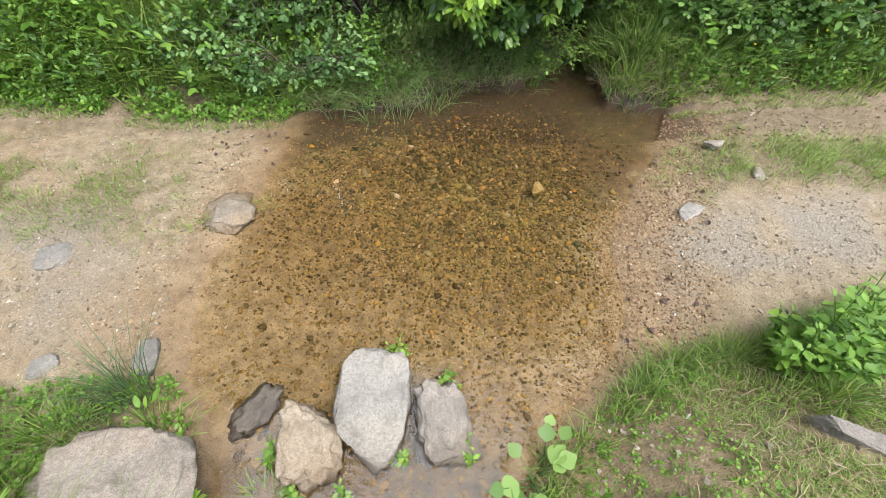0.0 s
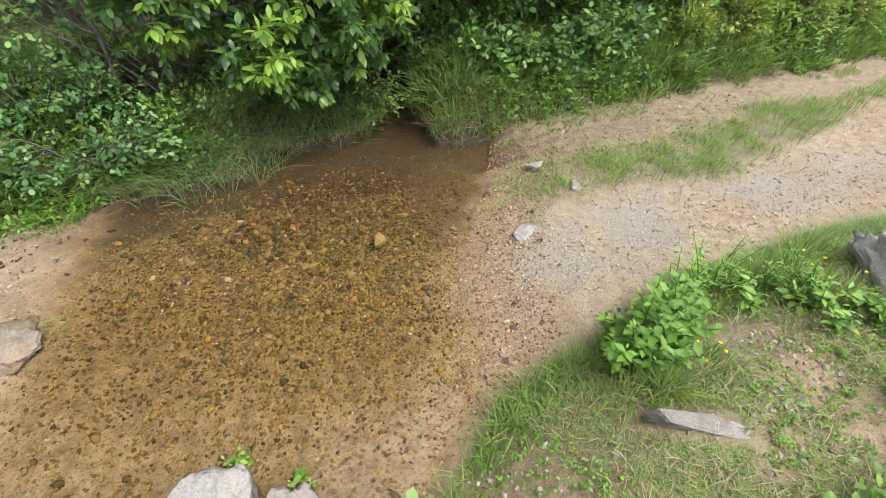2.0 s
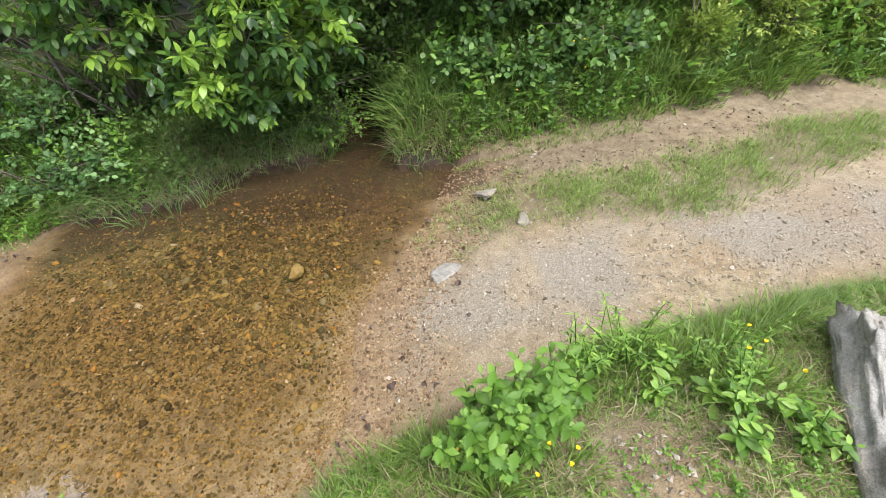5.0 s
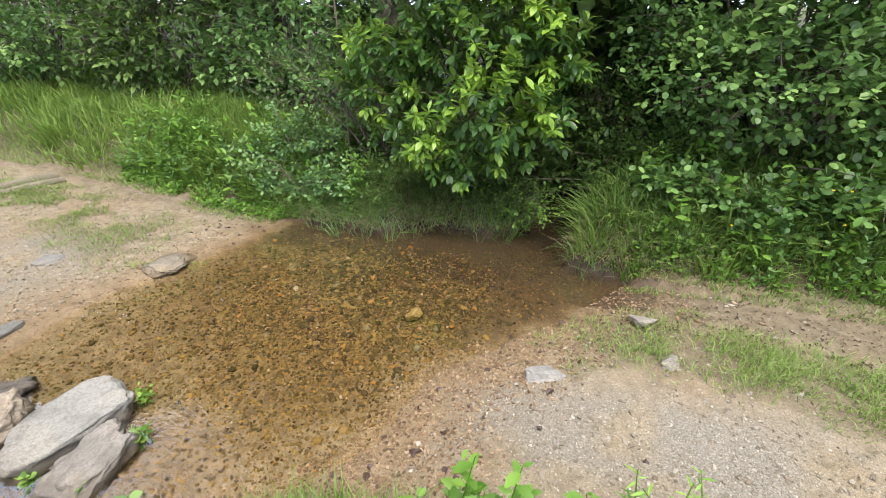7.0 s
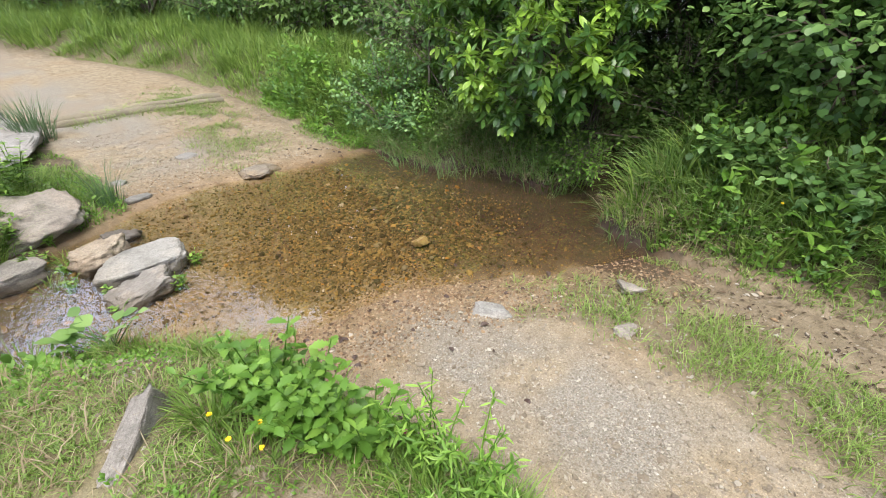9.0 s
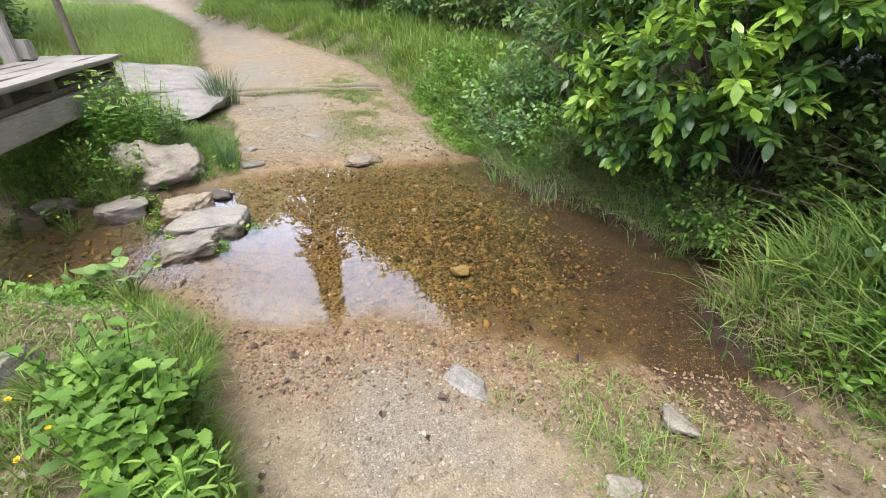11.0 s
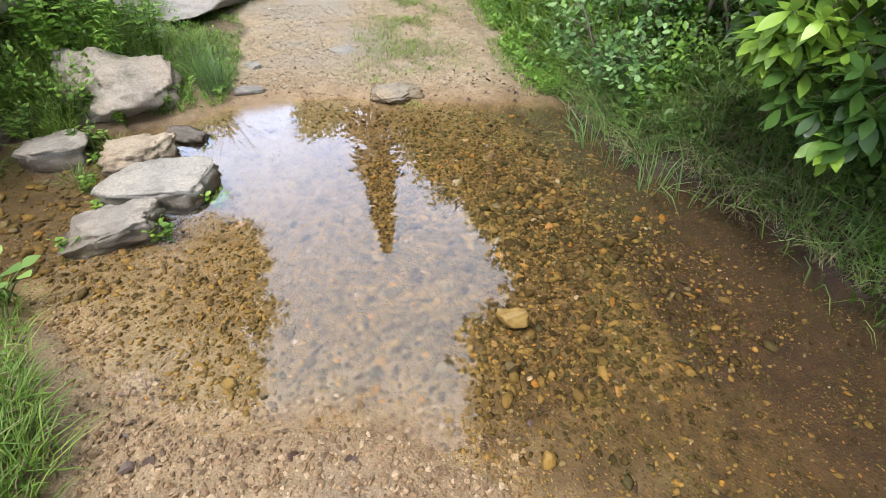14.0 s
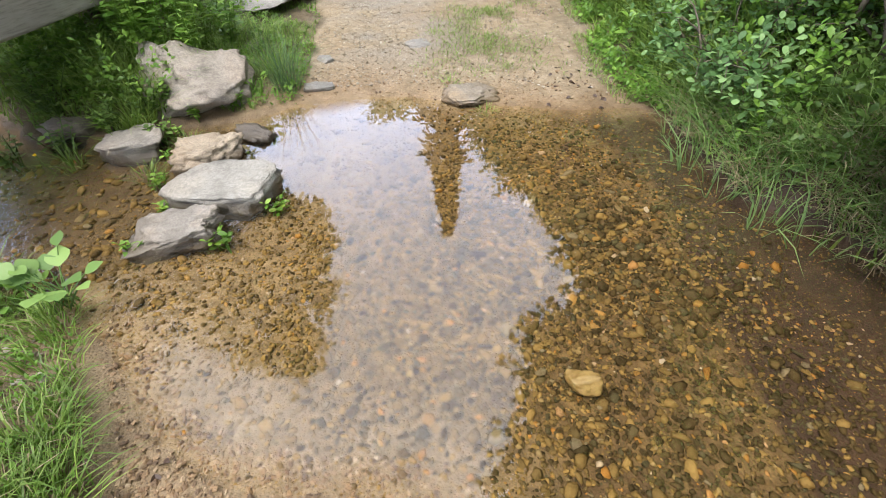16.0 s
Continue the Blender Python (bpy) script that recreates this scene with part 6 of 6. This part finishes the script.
hollow_growth()
for i, (x, y, h) in enumerate(((-1.45, -0.12, 0.72), (-1.6, -0.2, 0.7), (-1.35, -0.2, 0.6), (-1.25, -0.15, 0.55))):
    herb("weed", "tall narrow-leaved green weed at the bridge end", (x, y), 10, 13, 0.07, h, LEAF_NARROW, M_HERB, 640 + i, 0.35, "weeds at the bridge end")
for i, (x, y, h) in enumerate(((-0.72, -0.08, 0.2), (-0.86, 0.06, 0.24), (-0.62, -0.3, 0.2), (-0.95, -0.2, 0.3), (-0.8, -0.42, 0.3), (-0.92, 0.2, 0.18), (-0.66, 0.22, 0.12), (-0.5, -0.5, 0.22))):
    herb("weed", "dark leafy weed in the damp hollow by the outflow", (x, y), 9, 9, 0.045, h, LEAF_OVAL, M_WOODLEAF, 660 + i, 0.7, "weeds by the outflow")


def rough_meadow():
    # rough grass that goes on behind the bridge and the bank
    r = np.random.default_rng(700)
    x, y = r.uniform(-4.0, 9.0, 15000), r.uniform(-6.0, 0.9, 15000)
    h, dn, df, sd = land(x, y)
    ok = (dn > 0.05) & (sd < -0.08) & ((x > 4.0) | (y < -0.75)) & (r.random(len(x)) < step(-6.5, -2.0, y) + 0.25)
    x, y = x[ok], y[ok]
    grass_field("meadow_grass", "rough green meadow grass behind the bank", x, y, 0.26 * r.uniform(0.4, 1.3, len(x)), r.uniform(0.016, 0.03, len(x)), r.uniform(0.4, 1.1, len(x)), M_GRASS, r.uniform(0.0, 0.7, len(x)))


rough_meadow()


def far_fringe():
    # grass drooping over the far waterline, green and dead mixed
    r = np.random.default_rng(710)
    x, y = r.uniform(-1.05, 1.42, 80000), r.uniform(2.75, 4.2, 80000)
    sd = land(x, y)[3]
    ok = (sd < -0.005) & (sd > -0.34) & (y > 2.84)
    x, y = x[ok], y[ok]
    hx, hy = r.uniform(-0.8, 1.0, 700), r.uniform(2.98, 3.75, 700)
    dry = land(hx, hy)[3] < -0.05
    leaf_carpet("bank_herbs", "small dark leafy herbs under the overhanging shrub", hx[dry], hy[dry], r.uniform(0.03, 0.30, dry.sum()), 0.042, 5, M_WOODLEAF, 711)
    pick = r.random(len(x))
    clump = fbm(x, y, 6, 3, 712)
    for lo, hi, mat, words, tall, thin in ((0.0, 0.15, M_SEDGE, "dark green grass drooping over the far waterline", 0.28, 0.40), (0.34, 0.58, M_DRY, "dead straw hanging over the far waterline", 0.20, 0.48), (0.60, 0.64, M_REED, "pale green blades drooping over the far waterline", 0.36, 0.3)):
        m = (pick >= lo) & (pick < hi) & (clump > thin)
        n = m.sum()
        z = ground_z(x[m], y[m]) - 0.01
        # the blades lean out over the water
        way = r.normal(-1.57, 1.5, n)
        v, t, k = blades(np.stack((x[m], y[m], z), 1), tall * r.uniform(0.25, 1.1, n), r.uniform(0.004, 0.008, n), r.uniform(0.6, 1.45, n), way, (0.0, 0.35, 0.7))
        tagged(new("bank_grass", mesh_of("bank_grass", v, t, mat, {"young": np.repeat(r.uniform(0.0, 0.3, n), k)})), words, "grass", kind="stuff")


far_fringe()

# ---- pebbles and gravel ----


def pebble_shapes(count, seed, small=False):
    r = np.random.default_rng(seed)
    bm = bmesh.new()
    if small:
        bmesh.ops.create_uvsphere(bm, u_segments=4, v_segments=2, radius=0.5)
        bmesh.ops.triangulate(bm, faces=bm.faces)
    else:
        bmesh.ops.create_icosphere(bm, subdivisions=1, radius=0.5)
    bm.verts.index_update()
    base = np.array([v.co[:] for v in bm.verts])
    tris = np.array([[v.index for v in f.verts] for f in bm.faces])
    bm.free()
    shapes = []
    for i in range(count):
        v = base.copy()
        for j in range(5):
            n = r.normal(0, 1, 3)
            n /= np.linalg.norm(n)
            v -= np.maximum(v @ n - r.uniform(0.14, 0.32), 0)[:, None] * n
        shapes.append((v * (1.2 if small else 1.0) * (1 + r.normal(0, 0.16 if small else 0.07, v.shape)), tris))
    return shapes


def scatter_pebbles(name, label, x, y, size, mat, seed, sink=0.25, category="pebbles", small=False, rounded=False):
    r = np.random.default_rng(seed)
    z = ground_z(x, y)
    shapes = pebble_shapes(6, seed, small)
    pick = r.integers(0, 6, len(x))
    bits = []
    for i, (v, t) in enumerate(shapes):
        m = pick == i
        n = m.sum()
        rot = frames_of(np.stack((r.normal(0, 1, n), r.normal(0, 1, n), r.normal(0, 0.25, n)), 1), r.normal(0, 0.3, n))
        s = size[m][:, None] * np.stack((r.uniform(0.7, 1.0, n), r.uniform(0.9, 1.25, n), r.uniform(0.4, 0.65, n)), 1)
        pos = np.stack((x[m], y[m], z[m] + s[:, 2] * (0.5 - sink)), 1)
        bits.append(spread(v, t, pos, rot, s))
    me = mesh_of(name, *join(bits), mat, smooth=rounded)
    return tagged(new(name, me), label, category, kind="stuff")


def build_pebbles():
    r = np.random.default_rng(77)
    x, y = r.uniform(-1.2, 1.9, 105000), r.uniform(0.2, 3.6, 105000)
    h, dn, df, sd = land(x, y)
    mid = np.clip(1.35 * np.exp(-(((x - 0.12) / 0.95) ** 2 + ((y - 2.05) / 0.95) ** 2)), 0, 1)
    mud = step(-0.10, 0.12, inside(x, y, SILT) + 0.25 * (fbm(x, y, 5, 3, 14) - 0.5))
    ok = (sd > 0.0) & (r.random(len(x)) < 0.55 + 0.42 * mid) & (r.random(len(x)) > (0.45 - 0.3 * step(0.85, 1.15, x)) * mud)
    x, y, mid, sd, mud = x[ok], y[ok], mid[ok], sd[ok], mud[ok]
    deep = step(1.6, 2.4, y + 0.45 * x)
    patch = step(0.35, 0.6, fbm(x, y, 3.5, 3, 15))
    calm = step(0.02, 0.16, sd) * (1 - 0.5 * mud)
    size = 0.005 + 0.006 * r.random(len(x))
    size += (0.007 + 0.014 * r.random(len(x)) ** 1.5) * (r.random(len(x)) < (0.10 + 0.62 * mid * (0.55 + 0.45 * patch)) * calm)
    size += (0.016 + (0.024 + 0.012 * deep) * r.random(len(x)) ** 1.5) * (r.random(len(x)) < (0.004 + 0.06 * mid ** 2 * (0.4 + 0.6 * patch) * (0.45 + 0.55 * deep)) * calm)
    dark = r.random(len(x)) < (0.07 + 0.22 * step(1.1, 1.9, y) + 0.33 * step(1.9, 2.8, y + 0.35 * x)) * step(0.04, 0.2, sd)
    tiny = size < 0.012
    scatter_pebbles("bed_gravel", "fine ochre gravel on the stream bed", x[tiny & ~dark], y[tiny & ~dark], size[tiny & ~dark], M_BEDSTONE, 83, small=True)
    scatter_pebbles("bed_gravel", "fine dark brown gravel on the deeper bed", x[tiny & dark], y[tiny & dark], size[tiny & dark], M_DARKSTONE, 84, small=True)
    x, y, size, dark = x[~tiny], y[~tiny], size[~tiny], dark[~tiny]
    scatter_pebbles("bed_pebbles", "ochre and brown pebbles on the stream bed", x[~dark], y[~dark], size[~dark], M_BEDSTONE, 78, sink=0.32, rounded=True)
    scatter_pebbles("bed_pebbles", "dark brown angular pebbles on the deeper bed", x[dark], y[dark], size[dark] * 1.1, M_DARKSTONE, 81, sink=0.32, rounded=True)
    x, y = r.uniform(-3.2, 7.5, 130000), r.uniform(0.6, 3.4, 130000)
    h, dn, df, sd = land(x, y)
    track = np.exp(-((y - y_near(x) - 0.42) / 0.26) ** 2) * step(1.0, 1.5, np.abs(x))
    ok = (np.maximum(dn, df) < 0.0) & (sd < -0.15) & (r.random(len(x)) < (0.18 + 0.35 * step(0.35, 0.65, fbm(x, y, 2.5, 3, 91)) + 0.6 * track) * (1 - 0.7 * step(2.3, 2.6, y) * step(1.0, 1.5, x)))
    x, y = x[ok], y[ok]
    scatter_pebbles("gravel", "pale loose gravel on the path", x, y, 0.006 + 0.013 * r.random(len(x)) ** 2.5 + 0.02 * (r.random(len(x)) < 0.012), M_GRAVEL, 79, sink=0.36, category="gravel", small=True)
    pick = r.random(len(x)) < 0.045 + 0.06 * (x > 1.2)
    x, y = x[pick] + 0.01, y[pick] + 0.01
    scatter_pebbles("gravel", "larger pale stones bedded in the path", x, y, 0.013 + 0.022 * r.random(len(x)) ** 2.5, M_GRAVEL, 82, sink=0.38, category="gravel")
    x, y = r.uniform(-1.6, 2.2, 100000), r.uniform(0.4, 3.2, 100000)
    h, dn, df, sd = land(x, y)
    ok = (np.maximum(dn, df) < 0.0) & (sd < 0.12) & (sd > -0.55) & (inside(x, y, SILT) < 0.05) & (r.random(len(x)) < (0.14 + 0.8 * step(0.2, 1.0, x)) * step(-0.55, -0.25, sd) * (1 - 0.4 * step(2.2, 2.6, y)))
    x, y = x[ok], y[ok]
    scatter_pebbles("gravel", "damp reddish gravel round the pool", x, y, 0.007 + 0.020 * r.random(len(x)) ** 3, M_WETGRAVEL, 80, sink=0.3, category="gravel")


def bank_grit():
    # loose stones on the bare soil of the bank
    r = np.random.default_rng(57)
    x = np.concatenate([r.normal(0.82, 0.17, 420), r.normal(2.03, 0.18, 1100), r.uniform(1.0, 3.0, 500)])
    y = np.concatenate([r.normal(0.50, 0.12, 420), r.normal(0.48, 0.24, 1100), r.uniform(-0.3, 1.0, 500)])
    h, dn, df, sd = land(x, y)
    ok = (dn > 0.05) & (sd < -0.05)
    scatter_pebbles("bank_grit", "loose grit and small stones on bare bank soil", x[ok], y[ok], 0.006 + 0.03 * r.random(ok.sum()) ** 5, M_GRAVEL, 58, category="gravel", small=True)


bank_grit()


def creek_stones():
    # stones lying in the outflow under the bridge
    r = np.random.default_rng(55)
    x, y = r.uniform(-0.85, 0.5, 3200), r.uniform(-1.6, 0.75, 3200)
    h, dn, df, sd = land(x, y)
    ok = sd > 0.09
    scatter_pebbles("creek_pebbles", "brown and grey pebbles in the outflow under the bridge", x[ok], y[ok], 0.012 + 0.055 * r.random(ok.sum()) ** 5, M_BEDSTONE, 56, rounded=True)


build_pebbles()
creek_stones()


# single stones on the near part of the bed, parts of the ground
def bed_stones():
    r = np.random.default_rng(91)
    ground = bpy.data.objects["ground"]
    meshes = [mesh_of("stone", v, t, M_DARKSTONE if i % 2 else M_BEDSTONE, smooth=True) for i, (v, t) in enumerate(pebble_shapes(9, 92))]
    made = 0
    while made < 290:
        x, y = r.normal(0.45, 0.42), r.normal(2.35, 0.40)
        if land(np.array([x]), np.array([y]))[3][0] < 0.12 or inside(np.array([x]), np.array([y]), SILT)[0] > -0.04:
            continue
        s = 0.022 + 0.028 * r.random() ** 2
        ob = new("stone", meshes[made % 9 if y + 0.4 * x > 2.2 else 2 * (made % 5)])
        ob.parent = ground
        h = float(ground_z(np.array([x]), np.array([y]))[0])
        ob.matrix_local = pose(x, y, h + 0.006, r.normal(0, 8), r.normal(0, 8), r.uniform(0, 360)) @ Matrix.Diagonal((s, s * r.uniform(1.05, 1.5), s * r.uniform(0.3, 0.5), 1))
        made += 1


def dead_leaves():
    r = np.random.default_rng(95)
    shape = leaf_shape((0.05, 0.3, 0.42, 0.35, 0.05), 1.0, 0.5, 0.5)
    me = mesh_of("dead_leaf", *shape, M_DEADLEAF)
    spots = [(1.06, 1.13), (1.08, 1.10), (0.99, 1.03), (0.96, 1.05), (1.11, 1.63), (1.28, 1.38), (1.23, 1.27), (1.31, 2.0), (2.04, 1.59), (1.45, 2.15), (1.36, 2.05), (1.52, 2.2), (1.3, 1.85)]
    spots += [(r.uniform(-1.6, -1.0), r.uniform(2.2, 2.75)) for i in range(26)] + [(r.uniform(1.0, 1.9), r.uniform(1.1, 2.6)) for i in range(22)]
    for x, y in spots:
        ob = new("dead_leaf", me)
        h = float(ground_z(np.array([x]), np.array([y]))[0])
        ob.matrix_world = pose(x, y, max(h, WATER) + 0.008, r.normal(0, 15), r.normal(0, 15), r.uniform(0, 360)) @ Matrix.Scale(r.uniform(0.02, 0.042), 4)
        tagged(ob, "dark wet curled dead leaf lying on the gravel", "leaf", "dead leaves on the shore")


bed_stones()
dead_leaves()


def shore_debris():
    # brown leaf and stem bits, and a few larger pale pebbles, on the bare soil right of the pool
    r = np.random.default_rng(131)
    n = 1500
    x = r.uniform(1.3, 4.6, n)
    y = y_far(x) - 0.6 * r.random(n) ** 0.8
    ok = land(x, y)[3] < -0.03
    x, y = x[ok], y[ok]
    pos = np.stack((x, y, ground_z(x, y) + 0.006), 1)
    a = r.uniform(0, 6.28, len(x))
    axis = np.stack((np.cos(a), np.sin(a), r.normal(0, 0.15, len(x))), 1)
    s = r.uniform(0.008, 0.035, len(x))[:, None] * np.stack((r.uniform(0.15, 0.9, len(x)), np.ones(len(x)), np.ones(len(x))), 1)
    v, t = spread(*LEAF_SIMPLE, pos, frames_of(axis, r.normal(0, 0.5, len(x))), s)
    tagged(new("leaf_litter", mesh_of("leaf_litter", v, t, M_LITTER)), "brown dead stems and leaf bits on the bare soil", "litter", kind="stuff")
    x, y = r.uniform(1.6, 2.6, 60), r.uniform(2.35, 3.15, 60)
    ok = land(x, y)[3] < -0.02
    scatter_pebbles("shore_pebbles", "rounded pale pebbles on the soil beside the pool", x[ok], y[ok], 0.012 + 0.045 * r.random(ok.sum()) ** 3, M_WETGRAVEL, 132, rounded=True)


M_LITTER = leaf_material("brown_litter", (0.04, 0.025, 0.015), (0.09, 0.06, 0.035), (0.17, 0.12, 0.075), 0.8, 0.1)
shore_debris()


# ---- the plan brought to metres ----
for ob in [o for o in scene.objects if o.parent is None and o.type not in ("CAMERA", "LIGHT")]:
    ob.matrix_world = Matrix.Scale(UNIT, 4) @ ob.matrix_basis
